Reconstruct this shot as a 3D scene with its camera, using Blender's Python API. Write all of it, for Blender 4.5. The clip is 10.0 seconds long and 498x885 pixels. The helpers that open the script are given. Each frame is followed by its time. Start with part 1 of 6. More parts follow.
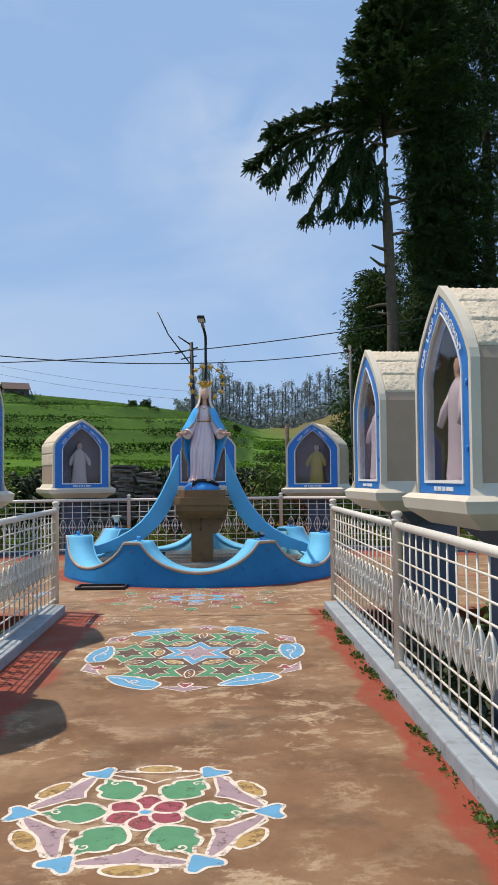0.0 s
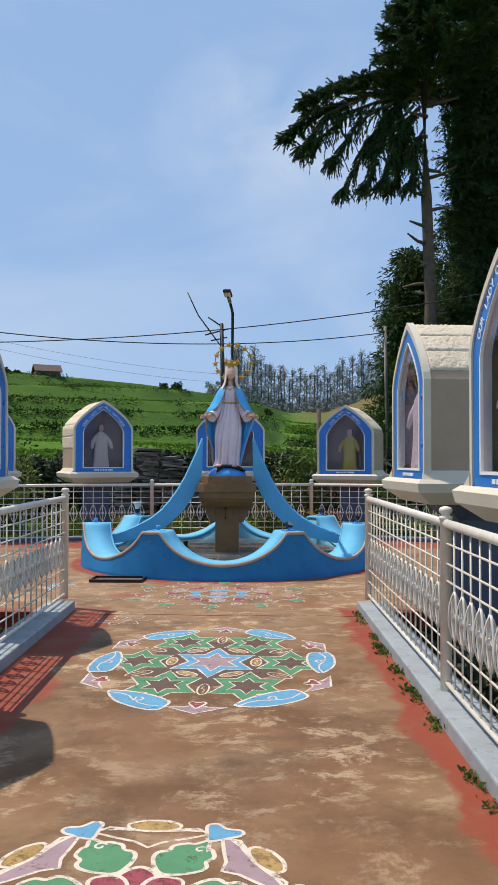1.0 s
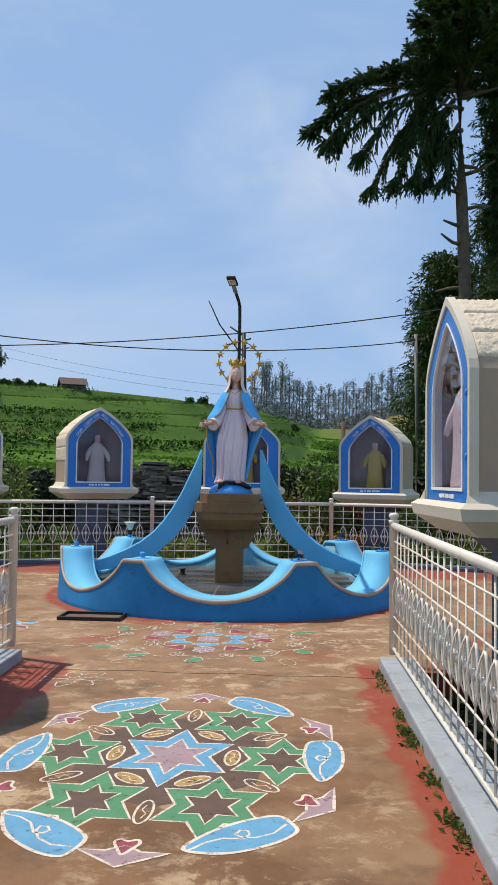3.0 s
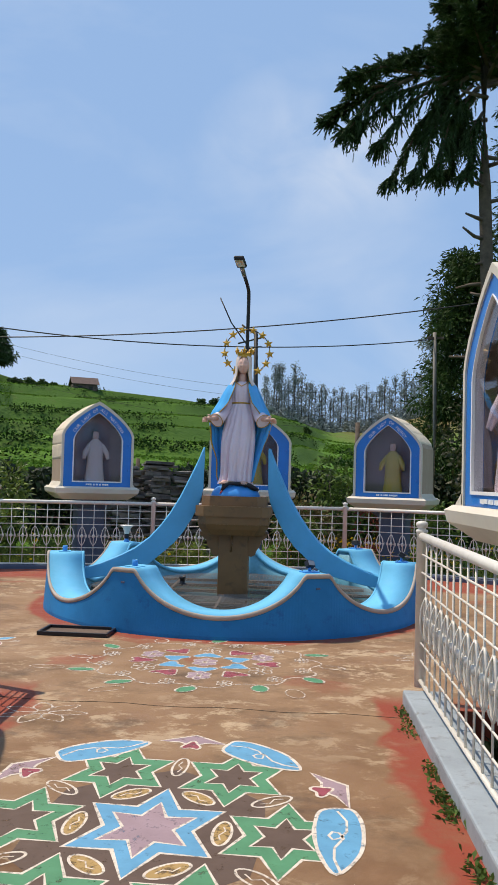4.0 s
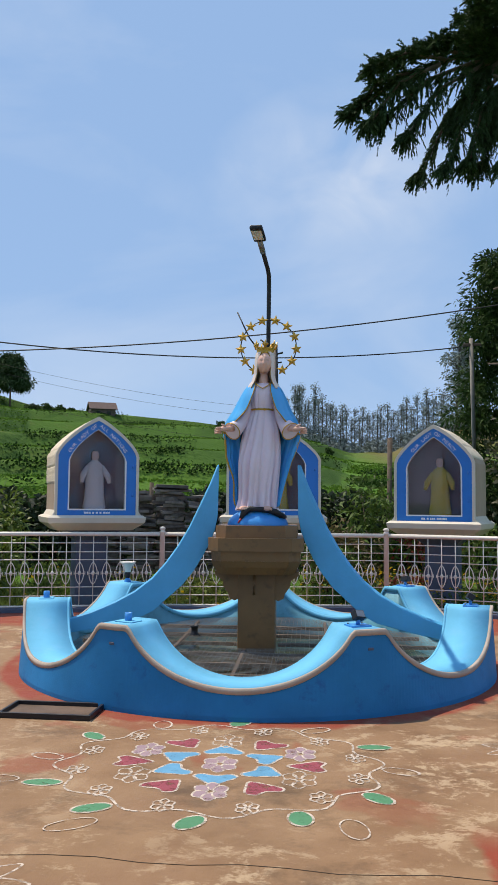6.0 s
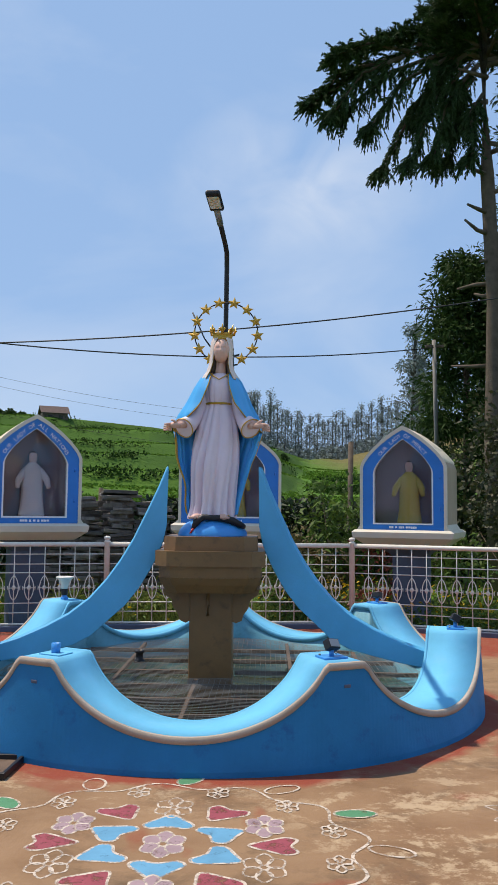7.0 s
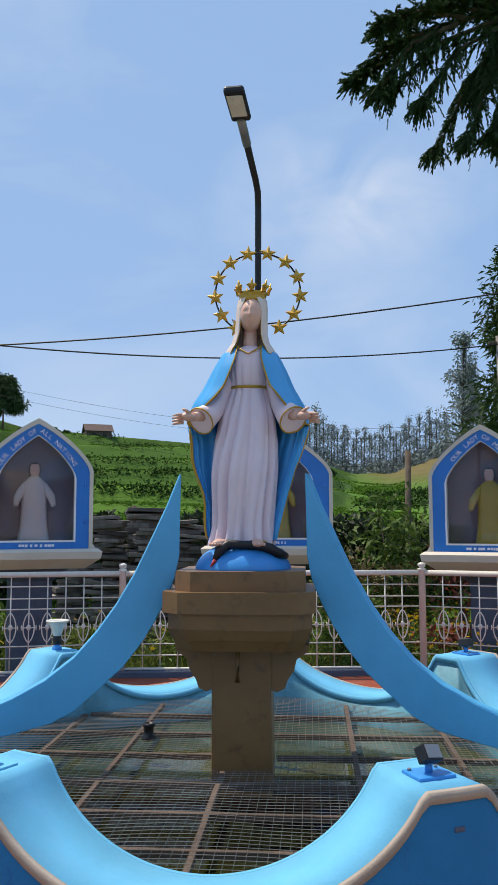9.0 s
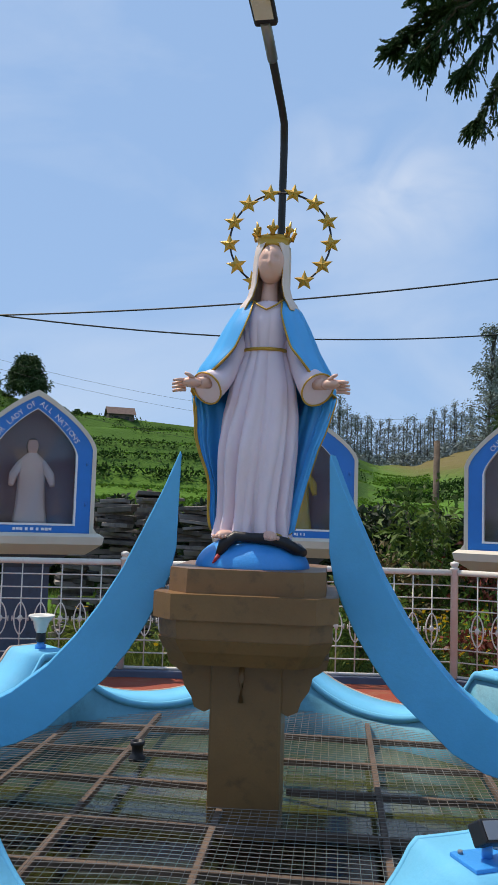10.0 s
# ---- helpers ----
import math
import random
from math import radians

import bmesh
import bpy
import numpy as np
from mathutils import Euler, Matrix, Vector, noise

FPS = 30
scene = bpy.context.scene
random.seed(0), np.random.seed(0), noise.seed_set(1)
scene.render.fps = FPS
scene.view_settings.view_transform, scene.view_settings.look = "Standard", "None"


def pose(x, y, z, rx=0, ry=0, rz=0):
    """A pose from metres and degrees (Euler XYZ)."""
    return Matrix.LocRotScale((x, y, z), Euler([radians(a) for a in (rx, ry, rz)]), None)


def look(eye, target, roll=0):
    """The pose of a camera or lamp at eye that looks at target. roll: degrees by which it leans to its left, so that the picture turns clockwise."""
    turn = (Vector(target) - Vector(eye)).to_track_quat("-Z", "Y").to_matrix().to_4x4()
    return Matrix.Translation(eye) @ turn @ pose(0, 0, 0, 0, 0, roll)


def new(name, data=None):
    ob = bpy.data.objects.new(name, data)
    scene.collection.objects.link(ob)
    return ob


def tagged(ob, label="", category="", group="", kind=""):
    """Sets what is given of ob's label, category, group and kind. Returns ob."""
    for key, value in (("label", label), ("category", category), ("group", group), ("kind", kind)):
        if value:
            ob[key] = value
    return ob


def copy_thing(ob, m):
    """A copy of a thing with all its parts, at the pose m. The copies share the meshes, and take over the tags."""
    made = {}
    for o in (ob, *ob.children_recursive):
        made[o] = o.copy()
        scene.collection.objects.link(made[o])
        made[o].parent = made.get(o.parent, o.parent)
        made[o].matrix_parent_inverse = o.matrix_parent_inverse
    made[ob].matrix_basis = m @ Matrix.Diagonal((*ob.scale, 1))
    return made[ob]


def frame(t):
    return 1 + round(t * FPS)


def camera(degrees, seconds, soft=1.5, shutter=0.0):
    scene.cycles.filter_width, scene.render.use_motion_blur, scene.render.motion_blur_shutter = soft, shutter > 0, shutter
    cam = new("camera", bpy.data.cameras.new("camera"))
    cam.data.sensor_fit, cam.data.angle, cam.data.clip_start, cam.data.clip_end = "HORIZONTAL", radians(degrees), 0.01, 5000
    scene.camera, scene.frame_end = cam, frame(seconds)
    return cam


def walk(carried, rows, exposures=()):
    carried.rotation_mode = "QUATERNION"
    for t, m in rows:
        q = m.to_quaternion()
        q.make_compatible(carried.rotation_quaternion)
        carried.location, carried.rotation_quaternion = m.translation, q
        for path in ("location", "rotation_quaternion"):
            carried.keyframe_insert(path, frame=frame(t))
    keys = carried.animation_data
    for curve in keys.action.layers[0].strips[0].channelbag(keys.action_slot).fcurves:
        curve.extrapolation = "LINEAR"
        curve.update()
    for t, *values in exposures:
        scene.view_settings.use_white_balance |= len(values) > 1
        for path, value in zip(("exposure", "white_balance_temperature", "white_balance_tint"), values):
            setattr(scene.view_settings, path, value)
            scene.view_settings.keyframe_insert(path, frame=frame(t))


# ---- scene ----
cam = camera(33.8, 10.0, soft=1.2)
PATH = [
    (0, (0.157, -0.065, 1.387), (0.232, 1.932, 1.471), -0.5),
    (0.5, (0.208, 0.276, 1.384), (0.235, 2.275, 1.452), -0.2),
    (1, (0.227, 0.711, 1.412), (0.225, 2.71, 1.457), 0.1),
    (1.5, (0.322, 1.094, 1.419), (0.294, 3.093, 1.474), 0.4),
    (2, (0.392, 1.479, 1.401), (0.35, 3.478, 1.456), 0.5),
    (2.5, (0.45, 1.893, 1.407), (0.385, 3.891, 1.477), 0.6),
    (4, (0.502, 3.226, 1.387), (0.401, 5.221, 1.477), 1.6),
    (4.5, (0.459, 3.658, 1.37), (0.279, 5.648, 1.463), 0.9),
    (5, (0.441, 4.094, 1.384), (0.225, 6.079, 1.508), -0.2),
    (5.5, (0.437, 4.499, 1.414), (0.224, 6.483, 1.551), 0.0),
    (6, (0.384, 4.976, 1.402), (0.232, 6.965, 1.547), 0.5),
    (7.5, (0.318, 6.346, 1.424), (0.29, 8.337, 1.607), 0.5),
    (8, (0.328, 6.816, 1.435), (0.276, 8.804, 1.647), 0.4),
    (8.5, (0.282, 7.262, 1.433), (0.193, 9.248, 1.65), -0.6),
    (9, (0.305, 7.644, 1.446), (0.151, 9.628, 1.646), -0.1),
    (9.5, (0.299, 8.022, 1.448), (0.089, 10.003, 1.631), 1.4),
    (10, (0.286, 8.406, 1.453), (0.077, 10.388, 1.623), 1.8),
]
walk(cam, [(t, look(eye, target, roll)) for t, eye, target, roll in PATH], exposures=[(0.0, 0.04, 7300, 12), (10.0, 0.1, 7300, 12)])

# ---- world and sun ----
SUN_TO = Vector((-0.49, 0.21, 1.1)).normalized()   # towards the sun
world = bpy.data.worlds.new("world")
scene.world = world
world.use_nodes = True
wn, wl = world.node_tree.nodes, world.node_tree.links
wn.clear()
sky = wn.new("ShaderNodeTexSky")
sky.sky_type = "NISHITA"
sky.sun_disc = False
sky.sun_elevation = math.asin(SUN_TO.z)
sky.sun_rotation = math.atan2(SUN_TO.x, SUN_TO.y)
sky.altitude = 1800
sky.air_density, sky.dust_density, sky.ozone_density = 1.2, 0.6, 2.0
# thin high cloud
tc = wn.new("ShaderNodeTexCoord")
mp = wn.new("ShaderNodeMapping")
mp.inputs["Scale"].default_value = (1.4, 1.4, 3.0)
mp.inputs["Rotation"].default_value = (0.3, 0.5, 0.2)
wl.new(tc.outputs["Generated"], mp.inputs["Vector"])
cn = wn.new("ShaderNodeTexNoise")
cn.inputs["Scale"].default_value = 1.7
cn.inputs["Detail"].default_value = 6.0
cn.inputs["Roughness"].default_value = 0.5
cn.inputs["Distortion"].default_value = 0.5
wl.new(mp.outputs[0], cn.inputs["Vector"])
cr = wn.new("ShaderNodeMapRange")
cr.inputs["From Min"].default_value, cr.inputs["From Max"].default_value = 0.45, 0.80
cr.inputs["To Min"].default_value, cr.inputs["To Max"].default_value = 0.0, 0.5
wl.new(cn.outputs["Fac"], cr.inputs["Value"])
mx = wn.new("ShaderNodeMix")
mx.data_type = "RGBA"
wl.new(cr.outputs[0], mx.inputs["Factor"])
hz = wn.new("ShaderNodeMix")          # even thin haze over the whole sky
hz.data_type = "RGBA"
hz.inputs["Factor"].default_value = 0.86
wl.new(sky.outputs[0], hz.inputs["A"])
hz.inputs["B"].default_value = (1.82, 3.16, 5.60, 1)
wl.new(hz.outputs["Result"], mx.inputs["A"])
mx.inputs["B"].default_value = (4.4, 5.2, 6.4, 1)
# one brighter torn wisp of cloud
wd = wn.new("ShaderNodeVectorMath")
wd.operation = "SUBTRACT"
wl.new(tc.outputs["Generated"], wd.inputs[0])
wd.inputs[1].default_value = (0.055, 0.922, 0.384)
wm = wn.new("ShaderNodeMapping")
wm.inputs["Rotation"].default_value = (0, radians(-28), 0)
wm.inputs["Scale"].default_value = (5.6, 1.0, 11.0)
wl.new(wd.outputs[0], wm.inputs["Vector"])
wlen = wn.new("ShaderNodeVectorMath")
wlen.operation = "LENGTH"
wl.new(wm.outputs[0], wlen.inputs[0])
wr = wn.new("ShaderNodeMapRange")
wr.inputs["From Min"].default_value, wr.inputs["From Max"].default_value = 1.0, 0.1
wl.new(wlen.outputs["Value"], wr.inputs["Value"])
wt = wn.new("ShaderNodeTexNoise")
wt.inputs["Scale"].default_value, wt.inputs["Detail"].default_value, wt.inputs["Distortion"].default_value = 9.0, 8.0, 1.2
wl.new(tc.outputs["Generated"], wt.inputs["Vector"])
wq = wn.new("ShaderNodeMapRange")
wq.inputs["From Min"].default_value, wq.inputs["From Max"].default_value = 0.30, 0.72
wq.inputs["To Max"].default_value = 0.62
wl.new(wt.outputs["Fac"], wq.inputs["Value"])
wx = wn.new("ShaderNodeMath")
wx.operation = "MULTIPLY"
wl.new(wr.outputs[0], wx.inputs[0])
wl.new(wq.outputs[0], wx.inputs[1])
wk = wn.new("ShaderNodeMix")
wk.data_type = "RGBA"
wl.new(wx.outputs[0], wk.inputs["Factor"])
wl.new(mx.outputs["Result"], wk.inputs["A"])
wk.inputs["B"].default_value = (4.7, 5.4, 6.5, 1)
bg = wn.new("ShaderNodeBackground")
bg.inputs["Strength"].default_value = 0.15
wl.new(wk.outputs["Result"], bg.inputs["Color"])
wo = wn.new("ShaderNodeOutputWorld")
wl.new(bg.outputs[0], wo.inputs["Surface"])
sun = new("sun", bpy.data.lights.new("sun", "SUN"))
sun.data.energy, sun.data.angle, sun.data.color = 3.9, radians(0.5), (1.0, 0.93, 0.82)
sun.matrix_world = look(SUN_TO * 60, (0, 0, 0))

# ---- materials ----
def mat(name, col, rough=0.6, metal=0.0, var=0.18, scale=3.0, fine=60.0, bump=0.15, col2=None, stain=None, amount=0.3, spec=0.5, per=False, isl=False, trans=0.0):
    """A surface with colour variation at two scales, stains and fine relief."""
    m = bpy.data.materials.new(name)
    m.use_nodes = True
    n, l = m.node_tree.nodes, m.node_tree.links
    p = n["Principled BSDF"]
    t = n.new("ShaderNodeTexCoord")
    def tex(s, d=5.0, r=0.6):
        o = n.new("ShaderNodeTexNoise")
        o.inputs["Scale"].default_value, o.inputs["Detail"].default_value, o.inputs["Roughness"].default_value = s, d, r
        l.new(t.outputs["Object"], o.inputs["Vector"])
        return o
    big, small = tex(scale), tex(fine, 3.0)
    col2 = col2 or tuple(c * (1 - 2 * var) for c in col)
    def blend(a, b, fac, lo=0.0, hi=1.0, top=1.0):
        r = n.new("ShaderNodeMapRange")
        r.inputs["From Min"].default_value, r.inputs["From Max"].default_value, r.inputs["To Max"].default_value = lo, hi, top
        l.new(fac, r.inputs["Value"])
        q = n.new("ShaderNodeMix")
        q.data_type = "RGBA"
        l.new(r.outputs[0], q.inputs["Factor"])
        for s, v in (("A", a), ("B", b)):
            if isinstance(v, tuple):
                q.inputs[s].default_value = (*v, 1)
            else:
                l.new(v, q.inputs[s])
        return q.outputs["Result"]
    c = blend(col, col2, big.outputs["Fac"], 0.35, 0.7)
    c = blend(c, tuple(v * (1 - var) for v in col), small.outputs["Fac"], 0.4, 0.75, 0.6)
    if stain:
        s2 = tex(scale * 2.7, 8.0, 0.7)
        c = blend(c, stain, s2.outputs["Fac"], 0.62 - 0.25 * amount, 0.72, 0.8)
    if per or isl:
        if per:
            src = n.new("ShaderNodeObjectInfo").outputs["Random"]
        else:
            src = n.new("ShaderNodeNewGeometry").outputs["Random Per Island"]
        h = n.new("ShaderNodeHueSaturation")
        v = n.new("ShaderNodeMapRange")
        v.inputs["To Min"].default_value, v.inputs["To Max"].default_value = 0.6, 1.4
        l.new(src, v.inputs["Value"])
        l.new(v.outputs[0], h.inputs["Value"])
        l.new(c, h.inputs["Color"])
        c = h.outputs["Color"]
    l.new(c, p.inputs["Base Color"])
    p.inputs["Metallic"].default_value = metal
    p.inputs["Specular IOR Level"].default_value = spec
    rr = n.new("ShaderNodeMapRange")
    rr.inputs["To Min"].default_value, rr.inputs["To Max"].default_value = max(0.03, rough - 0.12), min(1, rough + 0.12)
    l.new(big.outputs["Fac"], rr.inputs["Value"])
    l.new(rr.outputs[0], p.inputs["Roughness"])
    if bump:
        b = n.new("ShaderNodeBump")
        b.inputs["Strength"].default_value = bump
        b.inputs["Distance"].default_value = 0.6 / fine
        l.new(small.outputs["Fac"], b.inputs["Height"])
        l.new(b.outputs[0], p.inputs["Normal"])
    if trans:
        tr = n.new("ShaderNodeBsdfTranslucent")
        l.new(c, tr.inputs["Color"])
        ms = n.new("ShaderNodeMixShader")
        ms.inputs[0].default_value = trans
        l.new(p.outputs[0], ms.inputs[1])
        l.new(tr.outputs[0], ms.inputs[2])
        l.new(ms.outputs[0], n["Material Output"].inputs["Surface"])
    return m


def worn_paint(name, col, wear=0.45, scale=14.0):
    """Floor paint that has rubbed through to the cement in places."""
    m = mat(name, col, 0.75, var=0.12, scale=6, fine=90, bump=0.1)
    n, l = m.node_tree.nodes, m.node_tree.links
    t = n.new("ShaderNodeTexCoord")
    o = n.new("ShaderNodeTexNoise")
    o.inputs["Scale"].default_value, o.inputs["Detail"].default_value, o.inputs["Roughness"].default_value = scale, 9, 0.75
    l.new(t.outputs["Object"], o.inputs["Vector"])
    r = n.new("ShaderNodeMapRange")
    r.inputs["From Min"].default_value, r.inputs["From Max"].default_value = wear, wear + 0.12
    r.inputs["To Min"].default_value, r.inputs["To Max"].default_value = 0.22, 1.0
    l.new(o.outputs["Fac"], r.inputs["Value"])
    tr, ms = n.new("ShaderNodeBsdfTransparent"), n.new("ShaderNodeMixShader")
    l.new(r.outputs[0], ms.inputs[0])
    l.new(tr.outputs[0], ms.inputs[1])
    l.new(n["Principled BSDF"].outputs[0], ms.inputs[2])
    l.new(ms.outputs[0], n["Material Output"].inputs["Surface"])
    return m


def glass_mat():
    m = bpy.data.materials.new("window_glass")
    m.use_nodes = True
    n, l = m.node_tree.nodes, m.node_tree.links
    n.remove(n["Principled BSDF"])
    lw = n.new("ShaderNodeLayerWeight")
    lw.inputs["Blend"].default_value = 0.5
    pw = n.new("ShaderNodeMath")
    pw.operation = "POWER"
    pw.inputs[1].default_value = 5.0
    l.new(lw.outputs["Facing"], pw.inputs[0])
    f = n.new("ShaderNodeMath")
    f.operation = "MULTIPLY_ADD"
    f.inputs[1].default_value, f.inputs[2].default_value = 0.65, 0.03
    l.new(pw.outputs[0], f.inputs[0])
    tr, gl, ms = n.new("ShaderNodeBsdfTransparent"), n.new("ShaderNodeBsdfGlossy"), n.new("ShaderNodeMixShader")
    tr.inputs["Color"].default_value = (0.86, 0.86, 0.88, 1)
    gl.inputs["Roughness"].default_value = 0.02
    l.new(f.outputs[0], ms.inputs[0])
    l.new(tr.outputs[0], ms.inputs[1])
    l.new(gl.outputs[0], ms.inputs[2])
    l.new(ms.outputs[0], n["Material Output"].inputs["Surface"])
    return m


def floor_mat():
    """Brown cement with pale rubbed patches and a red-oxide border along the kerbs and round the pool."""
    m = bpy.data.materials.new("oxide_cement_floor")
    m.use_nodes = True
    n, l = m.node_tree.nodes, m.node_tree.links
    p = n["Principled BSDF"]
    t = n.new("ShaderNodeTexCoord")
    def tex(s, d=6.0, r=0.62, dist=0.0, vec=None):
        o = n.new("ShaderNodeTexNoise")
        o.inputs["Scale"].default_value, o.inputs["Detail"].default_value, o.inputs["Roughness"].default_value = s, d, r
        o.inputs["Distortion"].default_value = dist
        l.new(vec or t.outputs["Object"], o.inputs["Vector"])
        return o.outputs["Fac"]
    def rng(v, a, b, c=0.0, d=1.0):
        r = n.new("ShaderNodeMapRange")
        for k, x in zip(("From Min", "From Max", "To Min", "To Max"), (a, b, c, d)):
            r.inputs[k].default_value = x
        l.new(v, r.inputs["Value"])
        return r.outputs[0]
    def mixc(a, b, f):
        q = n.new("ShaderNodeMix")
        q.data_type = "RGBA"
        l.new(f, q.inputs["Factor"])
        for s, v in (("A", a), ("B", b)):
            if isinstance(v, tuple):
                q.inputs[s].default_value = (*v, 1)
            else:
                l.new(v, q.inputs[s])
        return q.outputs["Result"]
    def mth(op, a, b):
        q = n.new("ShaderNodeMath")
        q.operation = op
        for i, v in enumerate((a, b)):
            if isinstance(v, (int, float)):
                q.inputs[i].default_value = v
            else:
                l.new(v, q.inputs[i])
        return q.outputs[0]
    mp = n.new("ShaderNodeMapping")
    mp.inputs["Scale"].default_value = (0.95, 1.15, 1.0)
    l.new(t.outputs["Object"], mp.inputs["Vector"])
    sep = n.new("ShaderNodeSeparateXYZ")
    l.new(t.outputs["Object"], sep.inputs[0])
    base = mixc((0.215, 0.112, 0.055), (0.145, 0.075, 0.037), rng(tex(1.1), 0.42, 0.62))
    base = mixc(base, (0.33, 0.215, 0.125), rng(tex(0.9, 10, 0.68, 0.2, mp.outputs[0]), 0.47, 0.62, 0, 0.5))
    far = rng(sep.outputs["Y"], 6.0, 8.6)
    base = mixc(base, (0.33, 0.205, 0.115), mth("MULTIPLY", far, rng(tex(1.6, 7, 0.62, 0.4), 0.35, 0.65, 0.2, 0.85)))
    spots = mth("MULTIPLY", rng(tex(3.6, 14, 0.78, 0.25, mp.outputs[0]), 0.515, 0.58), rng(tex(0.6, 3, 0.5), 0.38, 0.56))
    base = mixc(base, (0.60, 0.46, 0.30), mth("MULTIPLY", spots, 0.55))
    base = mixc(base, (0.10, 0.062, 0.036), rng(tex(1.5, 10, 0.72, 0.3, mp.outputs[0]), 0.52, 0.66, 0, 0.75))
    edge = mth("ADD", mth("ABSOLUTE", mth("ADD", sep.outputs["X"], -0.01), 0.0), mth("MULTIPLY", tex(1.7, 3), 0.55))
    red = rng(edge, 1.30, 1.36)
    red = mth("MULTIPLY", red, rng(sep.outputs["Y"], 8.75, 8.45))
    # ring of red oxide round the pool wall
    cx, cy = mth("ADD", sep.outputs["X"], 0.09), mth("SUBTRACT", sep.outputs["Y"], 12.33)
    rad = mth("SQRT", mth("ADD", mth("MULTIPLY", cx, cx), mth("MULTIPLY", cy, cy)), 0.0)
    ring = rng(mth("ADD", rad, mth("MULTIPLY", tex(2.2, 3), 0.25)), 2.34, 2.27)
    outer = rng(mth("ADD", sep.outputs["Y"], mth("MULTIPLY", tex(1.2, 3), 0.8)), 14.3, 14.6)
    red = mth("MAXIMUM", red, mth("MAXIMUM", ring, outer))
    blot = mth("MULTIPLY", rng(tex(1.3, 4, 0.5, 0.3), 0.6, 0.64), rng(sep.outputs["Y"], 8.3, 9.2))
    red = mth("MAXIMUM", red, mth("MULTIPLY", blot, 0.5))
    red = mth("MULTIPLY", red, rng(tex(3.4, 9, 0.7), 0.70, 0.50, 0.45, 1.0))
    c = mixc(base, (0.27, 0.056, 0.030), red)
    c = mixc(c, (0.12, 0.075, 0.05), rng(tex(7.0, 10, 0.75), 0.62, 0.75, 0, 0.7))
    l.new(c, p.inputs["Base Color"])
    l.new(rng(tex(2.2), 0.3, 0.7, 0.6, 0.9), p.inputs["Roughness"])
    p.inputs["Specular IOR Level"].default_value = 0.3
    b = n.new("ShaderNodeBump")
    b.inputs["Strength"].default_value, b.inputs["Distance"].default_value = 0.35, 0.01
    l.new(tex(45, 6, 0.7), b.inputs["Height"])
    l.new(b.outputs[0], p.inputs["Normal"])
    return m


M_FLOOR = floor_mat()
M_KERB = mat("grey_kerb_paint", (0.33, 0.38, 0.42), 0.7, var=0.12, stain=(0.16, 0.15, 0.13), scale=4)
M_KERB_DARK = mat("dark_blue_grey_kerb", (0.09, 0.115, 0.17), 0.7, var=0.15)
M_WHITE_METAL = mat("cream_fence_paint", (0.76, 0.72, 0.64), 0.38, var=0.07, scale=9, fine=150, bump=0.08, stain=(0.55, 0.47, 0.37), amount=0.1)
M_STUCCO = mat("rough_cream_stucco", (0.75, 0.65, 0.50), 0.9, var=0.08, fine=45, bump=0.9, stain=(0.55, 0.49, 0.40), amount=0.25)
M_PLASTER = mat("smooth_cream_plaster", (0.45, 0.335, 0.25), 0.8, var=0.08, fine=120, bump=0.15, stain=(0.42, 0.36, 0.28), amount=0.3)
M_TRIM = mat("cream_trim", (0.68, 0.62, 0.51), 0.6, var=0.06, fine=120, bump=0.1)
M_BLUE_PANEL = mat("cobalt_panel", (0.011, 0.20, 0.64), 0.32, var=0.08, fine=120, bump=0.05)
M_WHITE = mat("white_paint", (0.82, 0.82, 0.82), 0.5, var=0.03)
M_COLUMN = mat("slate_blue_column", (0.10, 0.125, 0.19), 0.75, var=0.15, stain=(0.06, 0.065, 0.08))
M_BACK = mat("mauve_niche_lining", (0.30, 0.21, 0.215), 0.8, var=0.12)
M_GLASS = glass_mat()
M_POOL = mat("deep_blue_pool_paint", (0.008, 0.215, 0.50), 0.6, spec=0.25, var=0.14, scale=2.2, fine=80, bump=0.12, stain=(0.01, 0.085, 0.28), amount=0.25)
M_POOL_TOP = mat("light_blue_pool_paint", (0.14, 0.52, 0.78), 0.8, spec=0.25, var=0.10, scale=2.5, fine=80, bump=0.15, stain=(0.16, 0.48, 0.72), amount=0.45)
M_HORN = mat("sky_blue_fin_paint", (0.08, 0.46, 0.79), 0.42, var=0.10, scale=2.0, fine=80, bump=0.12)
M_EDGE = mat("bare_cement_edge", (0.50, 0.42, 0.35), 0.85, var=0.18, fine=90, bump=0.3)
M_BROWN = mat("brown_pedestal_paint", (0.245, 0.125, 0.046), 0.42, var=0.15, scale=3, fine=80, bump=0.1, stain=(0.09, 0.05, 0.025), amount=0.25)
M_RUST = mat("rusty_iron", (0.16, 0.105, 0.075), 0.85, metal=0.0, var=0.25, fine=70, bump=0.3)
M_MESH = mat("rusty_wire", (0.29, 0.265, 0.235), 0.7, metal=0.0, var=0.25, bump=0.1)
M_WATER = mat("green_pool_water", (0.085, 0.09, 0.012), 0.04, var=0.3, scale=1.1, fine=5, bump=0.015, col2=(0.018, 0.05, 0.052), spec=1.0)
M_BLACK = mat("black_metal", (0.018, 0.018, 0.022), 0.45, metal=0.2, var=0.15)
M_GREY_METAL = mat("grey_metal", (0.30, 0.31, 0.33), 0.4, metal=0.6, var=0.1)
M_LENS = mat("milky_lens", (0.72, 0.70, 0.64), 0.25, var=0.05)
M_GOLD = mat("gold_paint", (0.62, 0.36, 0.05), 0.38, metal=0.35, var=0.12, fine=70)
